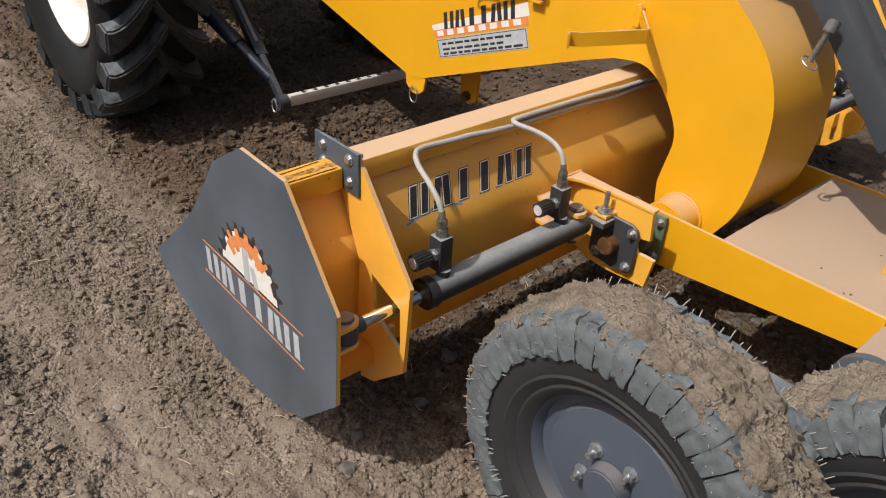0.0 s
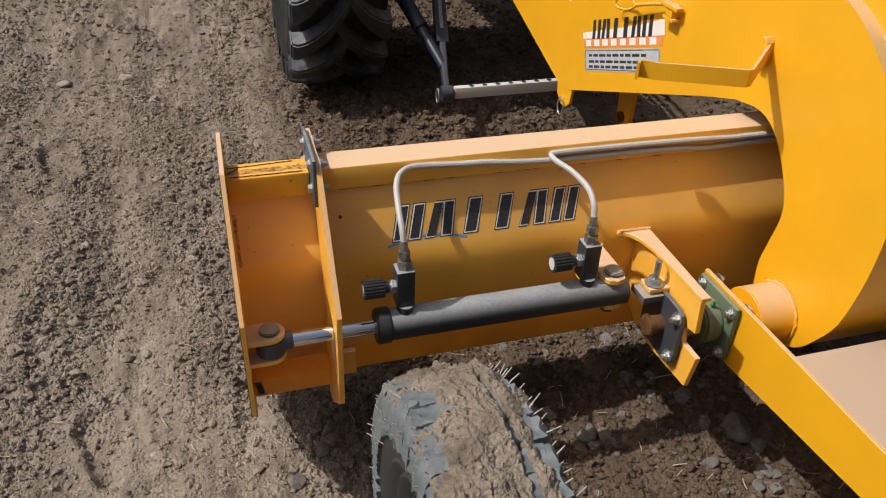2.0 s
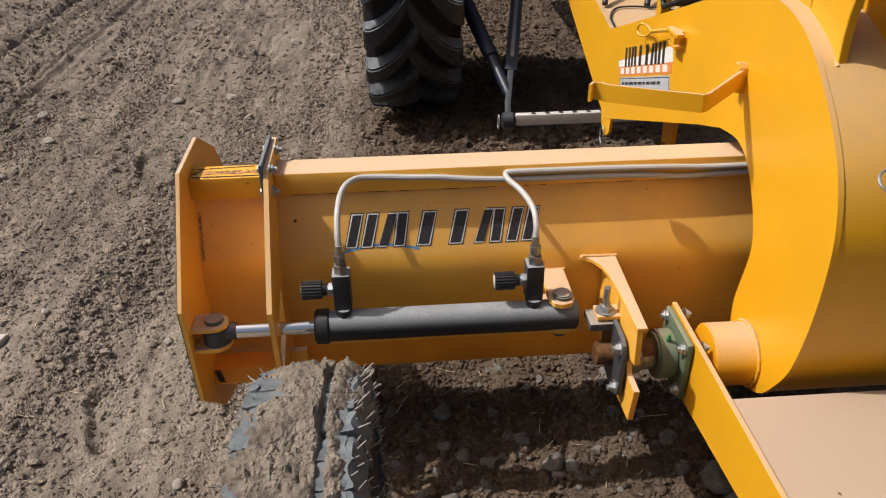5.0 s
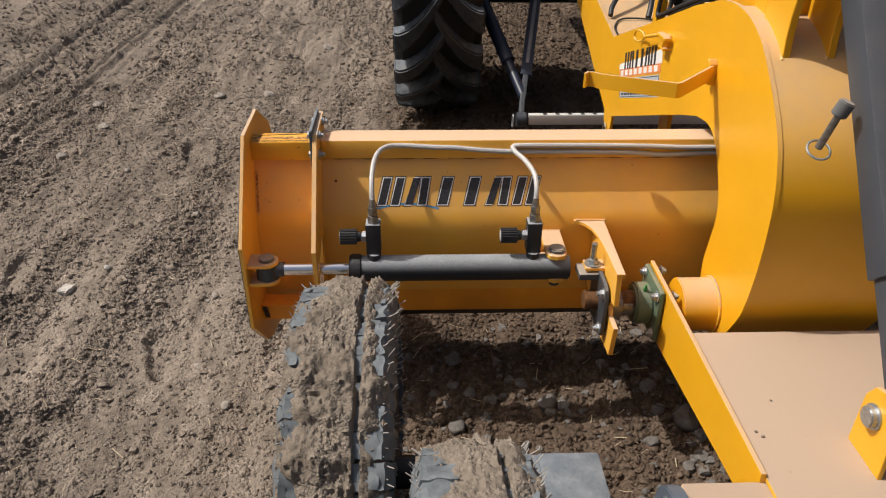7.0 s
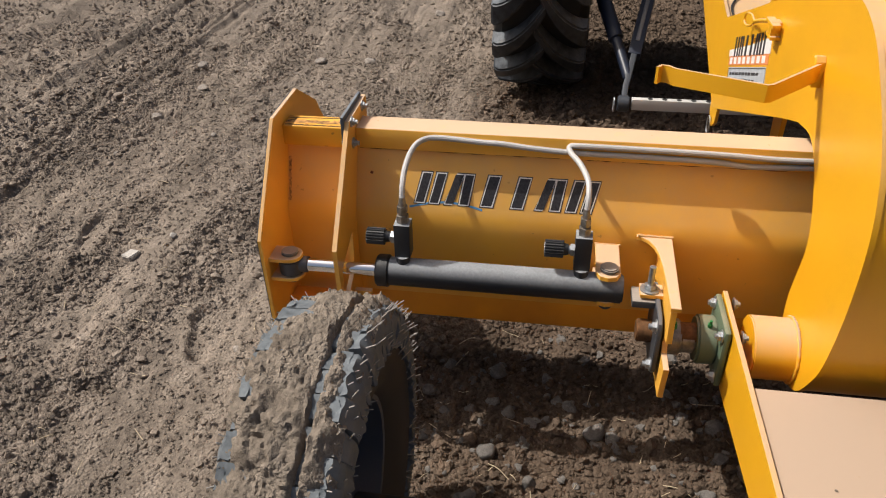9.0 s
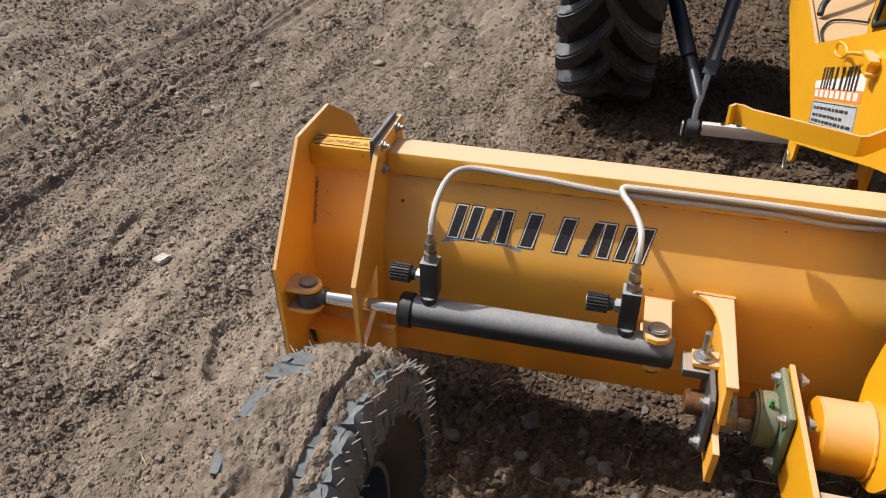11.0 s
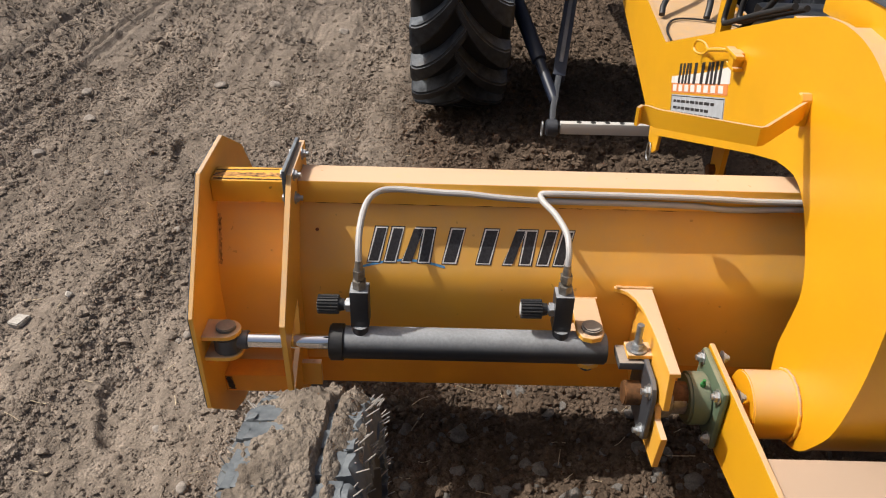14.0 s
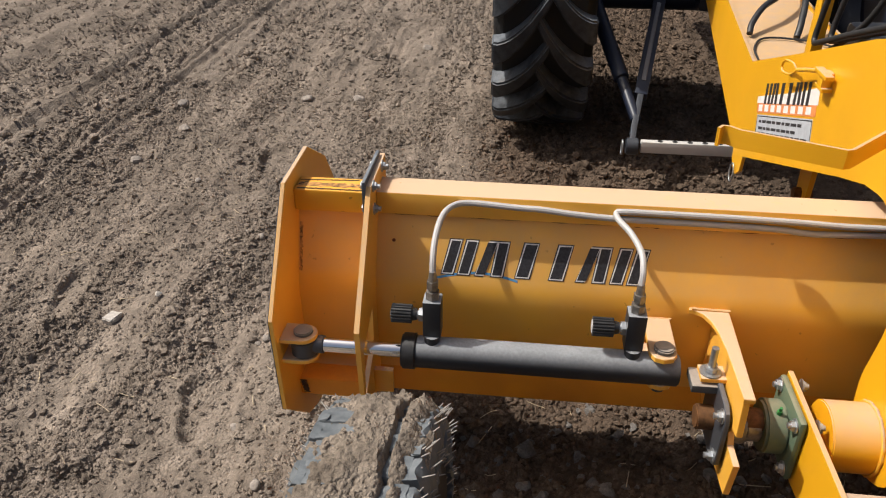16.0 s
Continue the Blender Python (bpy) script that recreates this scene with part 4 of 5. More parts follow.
for line, r in (
    ([(1.115, 0.50, 1.195), (1.115, 0.72, 1.115), (1.117, 0.93, 1.035), (1.120, 0.975, 1.025), (1.124, 0.985, 1.060), (1.130, 0.965, 1.180), (1.150, 0.90, 1.50)], 0.0085),
    ([(1.145, 0.50, 1.190), (1.145, 0.72, 1.112), (1.147, 0.90, 1.048), (1.150, 0.935, 1.045), (1.155, 0.945, 1.085), (1.165, 0.925, 1.200), (1.190, 0.86, 1.50)], 0.0085),
    ([(1.16, 0.98, 0.99), (1.17, 0.90, 1.045), (1.19, 0.80, 1.14), (1.21, 0.74, 1.28), (1.24, 0.70, 1.55)], 0.009),
    ([(1.105, 1.62, 0.872), (1.118, 1.66, 0.902), (1.17, 1.74, 0.945), (1.26, 1.86, 0.968), (1.36, 2.10, 1.00), (1.40, 2.75, 1.05)], 0.012),
    ([(1.275, 1.60, 0.868), (1.295, 1.65, 0.915), (1.335, 1.80, 0.985), (1.39, 2.20, 1.05), (1.41, 2.80, 1.10)], 0.013),
    ([(1.325, 1.58, 0.866), (1.350, 1.64, 0.925), (1.390, 1.82, 1.010), (1.44, 2.25, 1.08), (1.45, 2.80, 1.12)], 0.013),
):
    bm = bmesh.new()
    tube(bm, line, r, 12)
    part("hydraulic_hose", bm, HOSE, neck, "black rubber hydraulic hose")
# plain black box added so that the open neck looks dark inside
bm = bmesh.new()
box(bm, 1.20, 1.43, 0.46, 0.98, 0.88, 1.09, bev=0.02)
part("valve_block", bm, PLASTIC, neck, "plain black box filling the neck's dark inside")
bm = bmesh.new()
tube(bm, [(1.085, 1.36, 0.845), (1.10, 1.50, 0.852), (1.16, 1.60, 0.862), (1.30, 1.58, 0.862), (1.42, 1.50, 0.856)], 0.004, 8)
part("wire", bm, PLASTIC, neck)

# spring latch on the side plate
bm = bmesh.new()
box(bm, 1.030, 1.058, 0.585, 0.645, 0.998, 1.008, bev=0.002)
box(bm, 1.030, 1.058, 0.596, 0.634, 1.006, 1.046, bev=0.003)
box(bm, 1.026, 1.050, 0.570, 0.660, 1.034, 1.045, bev=0.002)
latch = part("spring_latch", bm, YELLOW, neck, "small yellow spring latch")
bm = bmesh.new()
tube(bm, [(1.035, 0.640, 1.038), (1.033, 0.72, 1.016), (1.030, 0.80, 0.990)], 0.006, 8, 2)
tube(bm, [(1.030, 0.80, 0.988), (1.028, 0.835, 0.998), (1.028, 0.905, 0.986), (1.028, 0.928, 0.964), (1.028, 0.910, 0.950), (1.028, 0.840, 0.964), (1.030, 0.80, 0.988)], 0.0038, 8, 3)
part("latch_handle", bm, YELLOW, neck, "loop handle of bent rod")

# sticker of plain shapes on the neck
EU, EV, SO = Vector((0, -0.943, 0.334)), Vector((0, 0.334, 0.943)), Vector((1.058, 1.128, 0.648))


def sticker(name, shapes, material, lift, parent):
    bm = bmesh.new()
    for quad in shapes:
        bm.faces.new([bm.verts.new(SO + EU * u + EV * v + Vector((-lift, 0, 0))) for u, v in quad])
    r = bmesh.ops.extrude_face_region(bm, geom=list(bm.faces))
    bmesh.ops.translate(bm, verts=[g for g in r["geom"] if isinstance(g, bmesh.types.BMVert)], vec=(0.0004, 0, 0))
    return part(name, bm, material, parent)


def block_shapes(u0, v0, w, h, slant, gap=0.14):
    """A row of plain leaning bars in six groups, some in pairs that lean together."""
    out, step = [], w / 6
    for k, kind in enumerate("paooap"):
        a, c = u0 + step * k + step * gap / 2, u0 + step * (k + 1) - step * gap / 2
        t = (c - a) * 0.36
        if kind == "o":
            m = (a + c) / 2
            pairs = [(m - t * 0.62, m + t * 0.62, 0.0)]
        else:
            lean = (c - a) * (0.10 if kind == "a" else 0.0)
            pairs = [(a, a + t, lean), (c - t, c, -lean)]
        for lo, hi, lean in pairs:
            out.append([(lo, v0), (hi, v0), (hi + slant + lean, v0 + h), (lo + slant + lean, v0 + h)])
    return out


badge = sticker("silver_sticker", [[(0, 0), (0.52, 0), (0.52, 0.078), (0, 0.078)]], SILVERFILM, 0.0006, neck)
tagged(badge, "silver plate with rows of dark bars")
sticker("dark_border", [[(0.006, 0.004), (0.514, 0.004), (0.514, 0.0065), (0.006, 0.0065)], [(0.006, 0.0715), (0.514, 0.0715), (0.514, 0.074), (0.006, 0.074)], [(0.003, 0.004), (0.006, 0.004), (0.006, 0.074), (0.003, 0.074)], [(0.514, 0.004), (0.517, 0.004), (0.517, 0.074), (0.514, 0.074)]], INK, 0.0011, neck)
bars = []
for row, (v, n) in enumerate(((0.056, 9), (0.034, 8), (0.016, 10))):
    u = 0.03
    for k in range(n):
        w = 0.026 + 0.022 * ((k * 7 + row * 3) % 5) / 4
        bars.append([(u, v - 0.0045), (u + w, v - 0.0045), (u + w, v + 0.0045), (u, v + 0.0045)])
        u += w + 0.010
        if u > 0.47:
            break
for quad in bars:
    sticker("text_bar", [quad], INK, 0.0011, neck)
sticker("orange_strip", [[(-0.01, 0.084), (0.535, 0.084), (0.535, 0.116), (-0.01, 0.116)]], ORANGEFILM, 0.0006, neck)
for k in range(8):
    sticker("white_block", [[(0.01 + 0.064 * k, 0.089), (0.05 + 0.064 * k, 0.089), (0.05 + 0.064 * k, 0.111), (0.01 + 0.064 * k, 0.111)]], WHITEFILM, 0.0011, neck)
sticker("white_banner", [[(-0.015, 0.116), (0.545, 0.116), (0.545, 0.165), (0.43, 0.155), (0.30, 0.148), (0.10, 0.142), (-0.015, 0.138)]], WHITEFILM, 0.0008, neck)
for quad in block_shapes(0.055, 0.114, 0.42, 0.066, 0.012):
    sticker("dark_block", [quad], INK, 0.0013, neck)

# strut with its pin
def square_tube(bm, a, c, w, h):
    a, c = Vector(a), Vector(c)
    d = (c - a).normalized()
    s = Vector((1, 0, 0))
    s = (s - d * s.dot(d)).normalized()
    n = d.cross(s)
    m = Matrix((s, n, d)).transposed().to_4x4()
    m.translation = (a + c) / 2
    box(bm, -w / 2, w / 2, -h / 2, h / 2, -(c - a).length / 2, (c - a).length / 2, m, 0.006)


bm = bmesh.new()
S0, S1 = Vector((1.182, -0.828, 0.640)), Vector((1.226, -0.065, 1.480))
square_tube(bm, S0.lerp(S1, 0.27), S1.lerp(S0, -0.3), 0.078, 0.078)
strut = part("strut_sleeve", bm, STRUTPAINT, leveller, "blue-grey square tube strut")
bm = bmesh.new()
square_tube(bm, S0, S0.lerp(S1, 0.40), 0.060, 0.060)
part("inner_tube", bm, STRUTPAINT, strut)
bm = bmesh.new()
square_tube(bm, S0.lerp(S1, 0.30) + Vector((0.105, 0, 0)), S1.lerp(S0, -0.3) + Vector((0.105, 0, 0)), 0.07, 0.07)
part("second_tube", bm, STRUTPAINT, strut)
bm = bmesh.new()
cyl(bm, (1.122, -0.372, 1.128), (1.134, -0.376, 1.162), 0.018, n=24, bev=0.003)
part("pin_head", bm, PINHEAD, strut, "dull grey pin head")
bm = bmesh.new()
cyl(bm, (1.110, -0.352, 1.045), (1.125, -0.372, 1.135), 0.0085, n=16)
part("hitch_pin", bm, FITTING, strut, "worn steel hitch pin")
bm = bmesh.new()
ring = [(1.112 + 0.026 * math.cos(a), -0.352 + 0.022 * math.sin(a), 1.040 + 0.014 * math.sin(a)) for a in (2 * math.pi * k / 14 for k in range(15))]
tube(bm, ring, 0.0028, 8, 2)
part("lynch_ring", bm, ZINC, strut, "bright lynch pin ring")
for x in (1.146, 1.222):
    bm = bmesh.new()
    prism(bm, [(-0.722, 0.520), (-0.842, 0.520), (-0.838, 0.648), (-0.815, 0.682), (-0.778, 0.696), (-0.748, 0.686), (-0.726, 0.650)], "x", x - 0.006, x + 0.006, 0.0015)
    part("deck_lug", bm, YELLOW, leveller, "yellow lug welded on the deck")
bm = bmesh.new()
cyl(bm, (1.136, -0.772, 0.628), (1.140, -0.772, 0.628), 0.028, n=28)
cyl(bm, (1.122, -0.772, 0.628), (1.240, -0.772, 0.628), 0.023, n=28, bev=0.003)
part("lug_pin", bm, ZINC, leveller, "worn steel lug pin")
for x in (1.100, 1.212):
    bm = bmesh.new()
    prism(bm, [(-0.107, 1.168), (0.040, 1.234), (0.040, 1.30), (0.030, 1.53), (-0.165, 1.53), (-0.128, 1.38), (-0.112, 1.317), (-0.104, 1.272), (-0.102, 1.228)], "x", x, x + 0.020, 0.002)
    part("top_lug", bm, YELLOW, neck, "curved yellow lug plate")
    bm = bmesh.new()
    tube(bm, [(x - 0.001, -0.110 + 0.012 * k, 1.172 + 0.0054 * k + 0.001 * math.sin(k * 2.1)) for k in range(13)], 0.0055, 7, 2)
    part("weld_bead", bm, WELD, neck, "pale rough weld bead")
bm = bmesh.new()
ring = [(1.054, -0.110 + (0.080 + 0.0015 * math.sin(k * 2.7)) * math.cos(a), 0.455 + (0.080 + 0.0015 * math.sin(k * 2.7)) * math.sin(a)) for k, a in enumerate(2 * math.pi * k / 40 for k in range(41))]
tube(bm, ring, 0.0042, 8, 2)
part("weld_bead", bm, DECKPAINT, neck, "rough weld ring round the hub")

# hitch parts under the neck
bm = bmesh.new()
prism(bm, [(1.36, 0.53), (1.22, 0.53), (1.23, 0.47), (1.27, 0.440), (1.31, 0.440), (1.35, 0.47)], "x", 1.060, 1.072, 0.001)
part("hitch_ear", bm, YELLOW, neck)
bm = bmesh.new()
ring = [(1.052, 1.290 + 0.026 * math.cos(a), 0.438 + 0.036 * math.sin(a)) for a in (2 * math.pi * k / 14 for k in range(15))]
tube(bm, ring, 0.003, 8, 2)
part("lynch_ring", bm, ZINC, neck)
bm = bmesh.new()
prism(bm, [(1.10, 0.60), (1.22, 0.56), (1.21, 0.42), (1.16, 0.385), (1.11, 0.41)], "x", 1.270, 1.288, 0.001)
part("hitch_ear", bm, YELLOW, neck)
bm = bmesh.new()
cyl(bm, (1.245, 1.165, 0.425), (1.31, 1.165, 0.425), 0.022, n=20, bev=0.002)
part("hitch_bolt", bm, BRASS, neck)

# rear deck
bm = bmesh.new()
prism(bm, [(0.012, 0.530), (-0.830, 0.530), (-0.830, 0.412), (-0.160, 0.345), (-0.070, 0.350), (0.012, 0.420)], "x", 0.904, 0.916, 0.001)
deck_side = part("deck_side", bm, YELLOW, leveller, "yellow deck side plate")
bm = bmesh.new()
box(bm, 0.916, 1.644, -0.900, -0.335, 0.508, 0.520, bev=0.002)
part("deck_plate", bm, DECKPAINT, deck_side, "dust-covered flat yellow deck plate")
bm = bmesh.new()
prism(bm, [(0.012, 0.530), (-0.830, 0.530), (-0.830, 0.412), (-0.160, 0.345), (0.012, 0.420)], "x", 1.644, 1.656, 0.001)
part("far_deck_side", bm, YELLOW, deck_side)


bm = bmesh.new()
prism(bm, [(-0.828, 0.505), (-0.960, 0.505), (-0.960, 0.38), (-0.828, 0.38)], "x", 0.742, 1.80, 0.003)
part("cross_member", bm, DECKPAINT, deck_side, "yellow rear cross member")
bm = bmesh.new()
cyl(bm, (0.706, -0.885, 0.435), (0.740, -0.885, 0.435), 0.088, n=44, bev=0.003)
part("pivot_disc", bm, GREY, leveller, "round grey axle pivot plate")
bolt(leveller, (0.706, -0.862, 0.480), (-1, 0, 0), 0.014, 0.014, 0.012, name="pivot_bolt")
bm = bmesh.new()
cyl(bm, (0.600, -0.885, 0.420), (0.71, -0.885, 0.420), 0.045, n=28)
part("pivot_tube", bm, GREY, leveller)

# ---- wheels ----
def implement_wheel(cx, cy, cz, R=0.395, W=0.205, seed=5):
    rng = np.random.RandomState(seed)
    h = W / 2
    prof = [(-h * 0.62, 0.215), (-h * 0.80, 0.232), (-h * 0.83, 0.240), (-h * 0.80, 0.246), (-h * 0.92, 0.262), (-h * 0.95, 0.268), (-h * 0.92, 0.274), (-h * 1.0, 0.300), (-h * 0.98, 0.345), (-h * 0.86, 0.372), (-h * 0.5, R - 0.010), (0, R - 0.004), (h * 0.5, R - 0.010), (h * 0.86, 0.372), (h * 0.98, 0.345), (h, 0.300), (h * 0.86, 0.245), (h * 0.62, 0.215)]
    bm = bmesh.new()
    revolve_x(bm, prof, 96, (cx, cy, cz))
    tyre = part("tyre", bm, RUBBER_DUSTY, leveller, "mud-caked small implement tyre")
    nb = 50
    for sgn in (-1, 1):
        shapes = []
        for kind in range(5):
            bm = bmesh.new()
            box(bm, h * 0.30, h * 1.02, -0.0250, 0.0250, R - 0.078, R + 0.010)
            bmesh.ops.subdivide_edges(bm, edges=list(bm.edges), cuts=5, use_grid_fill=True)
            for v in bm.verts:
                q = v.co + Vector((kind * 3.1, seed, sgn))
                low = max(0.0, (R - 0.025 - v.co.z) / 0.053)
                v.co.y *= 1 - 0.22 * low * low - 0.10 * (abs(v.co.y) > 0.02)
                v.co.x += (0.004 * low if v.co.x > h * 0.8 else 0) - (0.016 * max(0.0, (v.co.z - R + 0.02) / 0.03) if v.co.x > h * 0.8 else 0)
                v.co += Vector((noise.noise(q * 38) * 0.007 + noise.noise(q * 110) * 0.003, noise.noise(q * 45 + Vector((5, 0, 0))) * 0.005, noise.noise(q * 40 + Vector((0, 9, 0))) * 0.008))
                v.co.x *= sgn
            ob = part("tread_lug", bm, LUGRUBBER, tyre, angle=50)
            shapes.append(ob)
        for k in range(nb):
            ob = shapes[k] if k < 5 else new("tread_lug", shapes[rng.randint(5)].data)
            ob.parent = tyre
            a0 = 2 * math.pi * (k + (0.5 if sgn > 0 else 0)) / nb
            ob.matrix_local = Matrix.Translation((cx, cy, cz)) @ Matrix.Rotation(a0 + 0.02 * rng.rand(), 4, "X") @ Matrix.Diagonal((1 + 0.03 * rng.rand(), 0.95 + 0.12 * rng.rand(), 1 + 0.016 * rng.rand() - 0.008, 1))
    bm = bmesh.new()
    n, m = 440, 56
    rings = []
    for k in range(n):
        a = 2 * math.pi * k / n
        ring = []
        for j in range(m):
            u = -1 + 2 * j / (m - 1)
            x = u * h * 0.99
            q = Vector((x * 9, math.cos(a) * 4, math.sin(a) * 4))
            t = 0.024 + 0.016 * noise.noise(q * 0.9) + 0.016 * noise.noise(q * 2.6) + 0.012 * abs(noise.noise(q * 6)) + 0.008 * noise.noise(q * 14) + 0.004 * noise.noise(q * 31)
            t -= 0.042 * max(0, abs(u) - 0.66)
            t -= 0.030 * math.exp(-((u - 0.42 - 0.03 * noise.noise(Vector((math.cos(a) * 9, math.sin(a) * 9, 2)))) / 0.045) ** 2)
            if noise.noise(Vector((math.cos(a) * 5, math.sin(a) * 5, seed + u * 2.2))) > (0.42 if u > 0 else 0.14) + 0.95 * (1 - abs(u)):
                t = -0.03
            r = R - 0.002 - (0.024 if u > 0 else 0.017) * abs(u) ** 3 + max(t, -0.03)
            ring.append(bm.verts.new((cx + x, cy + r * math.cos(a), cz + r * math.sin(a))))
        rings.append(ring)
    for k in range(n):
        a, b = rings[k], rings[(k + 1) % n]
        for j in range(m - 1):
            bm.faces.new((a[j], a[j + 1], b[j + 1], b[j]))
    part("mud_crust", bm, MUD, tyre, "thick crust of dried brown mud", 60)
    bm = bmesh.new()
    for k in range(560):
        a = 2 * math.pi * (k // 4 + 0.6 * rng.rand()) / 140
        sgn = 1 if k % 2 else -1
        r = R + 0.006 - 0.012 * rng.rand() if k % 4 < 2 else R - 0.02 - 0.07 * rng.rand()
        x = sgn * h * (0.80 + 0.16 * rng.rand() if k % 4 < 2 else 1.0)
        p = Vector((cx + x, cy + r * math.cos(a), cz + r * math.sin(a)))
        d = Vector((sgn * (0.5 + rng.rand()), math.cos(a), math.sin(a))) + Vector(rng.normal(size=3)) * 0.22
        q = p + d.normalized() * (0.012 + 0.016 * rng.rand() if sgn > 0 else 0.008 + 0.015 * rng.rand() ** 2)
        cyl(bm, p - d.normalized() * 0.004, q, 0.0015, 0.0010, n=5)
    tagged(part("rubber_hairs", bm, HAIR, tyre, "thin moulding hairs on new rubber"), kind="stuff")
    bm = bmesh.new()
    s = -1
    rp = [(s * h * 0.62, 0.236), (s * h * 0.72, 0.240), (s * h * 0.74, 0.230), (s * h * 0.60, 0.214), (s * h * 0.30, 0.205), (s * h * 0.26, 0.180), (s * h * 0.40, 0.172), (s * h * 0.44, 0.150), (s * h * 0.44, 0.004), (s * h * 0.38, 0.004), (s * h * 0.38, 0.146), (0.0, 0.19), (h * 0.6, 0.205), (h * 0.66, 0.236), (h * 0.6, 0.236), (h * 0.5, 0.212), (-h * 0.5, 0.212)]
    revolve_x(bm, rp, 72, (cx, cy, cz))
    part("rim", bm, DISC, tyre, "dark grey painted steel wheel disc")
    bm = bmesh.new()
    cyl(bm, (cx - h * 0.44, cy, cz), (cx - h * 0.44 - 0.035, cy, cz), 0.055, 0.048, n=36, bev=0.004)
    part("hub_cap", bm, DISC, tyre)
    for k in range(5):
        a = 2 * math.pi * k / 5 + 0.9
        y, z = cy + 0.078 * math.cos(a), cz + 0.078 * math.sin(a)
        bolt(tyre, (cx - h * 0.44, y, z), (-1, 0, 0), 0.0135, 0.016, 0.016, name="wheel_nut")
    return tyre


implement_wheel(0.050, -0.655, 0.402, seed=5)
implement_wheel(0.300, -1.190, 0.402, seed=8)
bm = bmesh.new()
cyl(bm, (0.10, -0.668, 0.385), (0.30, -0.668, 0.385), 0.038, n=28, bev=0.003)
part("axle_stub", bm, PLASTIC, leveller)
bm = bmesh.new()
box(bm, 0.25, 0.545, -0.705, -0.640, 0.350, 0.405, bev=0.006)
box(bm, 0.478, 0.622, -1.30, -0.640, 0.345, 0.410, bev=0.008)
part("walking_beam", bm, BEAMGREY, leveller, "grey square-tube walking axle beam")

# ---- tractor ----
tractor = tagged(new("tractor"), "dark blue tractor with large lugged rear tyre and white rim", "tractor")


def tractor_wheel(cx, cy, R, W, disc):
    h = W / 2
    Rc = R - 0.080
    cz = R - 0.015
    prof = [(-h * 0.60, 0.36), (-h * 0.80, 0.42), (-h * 0.98, 0.52), (-h * 1.0, 0.60), (-h * 0.93, Rc - 0.04), (-h * 0.80, Rc - 0.008), (-h * 0.4, Rc), (0, Rc + 0.004), (h * 0.4, Rc), (h * 0.80, Rc - 0.008), (h * 0.93, Rc - 0.04), (h, 0.60), (h * 0.98, 0.52), (h * 0.80, 0.42), (h * 0.60, 0.36)]
    bm = bmesh.new()
    revolve_x(bm, prof, 96, (cx, cy, cz))
    tyre = part("rear_tyre", bm, RUBBER, tractor, "black tractor tyre with deep chevron lugs", 35)
    nl = 19
    for sgn in (-1, 1):
        bm = bmesh.new()
        steps, w0, rows = 10, 0.040, []
        for i in range(steps + 1):
            u = i / steps
            x = -0.034 + (h * 1.01 + 0.034) * u
            lead = 0.42 * (1 - (1 - u) ** 1.7)
            top = R + 0.004 - 0.020 * u * u - (0.012 if i == steps else 0)
            low = Rc - 0.02 - 0.05 * max(0, u - 0.8)
            w = w0 * (0.85 + 0.75 * u)
            row = []
            for dy, r in ((-w - 0.014, low), (-w, top), (w, top), (w + 0.014, low)):
                a = lead + dy / R
                row.append(bm.verts.new((sgn * x, r * math.cos(a), r * math.sin(a))))
            rows.append(row)
        row = []
        for dy, r in ((-w0 * 1.5, 0.60), (-w0 * 1.3, 0.61), (w0 * 1.3, 0.61), (w0 * 1.5, 0.60)):
            a = 0.42 + dy / R
            row.append(bm.verts.new((sgn * h, r * math.cos(a), r * math.sin(a))))
        rows.append(row)
        for a, c in zip(rows, rows[1:]):
            for i in range(4):
                bm.faces.new((a[i], a[(i + 1) % 4], c[(i + 1) % 4], c[i]))
        bm.faces.new(rows[0])
        bm.faces.new(rows[-1])
        bmesh.ops.recalc_face_normals(bm, faces=bm.faces)
        bmesh.ops.bevel(bm, geom=[e for e in bm.edges if e.calc_face_angle(0.0) > 0.45], offset=0.010, segments=3, affect="EDGES")
        first = part("tread_lug", bm, TRACTORLUG, tyre, angle=50)
        for k in range(nl):
            ob = first if k == 0 else new("tread_lug", first.data)
            ob.parent = tyre
            ob.matrix_local = Matrix.Translation((cx, cy, cz)) @ Matrix.Rotation(2 * math.pi * (k + (0.5 if sgn > 0 else 0)) / nl, 4, "X")
    bm = bmesh.new()
    s = -1
    rp = [(s * h * 0.66, 0.372), (s * h * 0.74, 0.376), (s * h * 0.76, 0.360), (s * h * 0.66, 0.340), (s * h * 0.52, 0.325), (s * h * 0.34, 0.310), (s * h * 0.30, 0.26), (s * h * 0.42, 0.22), (s * h * 0.42, 0.01), (s * h * 0.36, 0.01), (s * h * 0.24, 0.25), (h * 0.5, 0.33), (h * 0.7, 0.372)]
    revolve_x(bm, rp, 72, (cx, cy, cz))
    part("rim", bm, disc, tyre, "painted steel rim")
    return tyre


tractor_wheel(0.335, 2.985, 0.755, 0.50, RIMWHITE)
# far wheel, mostly hidden, also keeps sky light off the soil
tractor_wheel(2 * MID - 0.335, 2.985, 0.755, 0.50, BLUE)
bm = bmesh.new()
cyl(bm, (0.45, 2.985, 0.74), (2 * MID - 0.75, 2.985, 0.74), 0.11, n=24)
box(bm, MID - 0.14, MID + 0.22, 2.80, 5.2, 0.66, 1.35, bev=0.03)
part("rear_axle_housing", bm, BLUE, tractor)
# fender and platform: out of view, added to darken the ground behind the tractor
bm = bmesh.new()
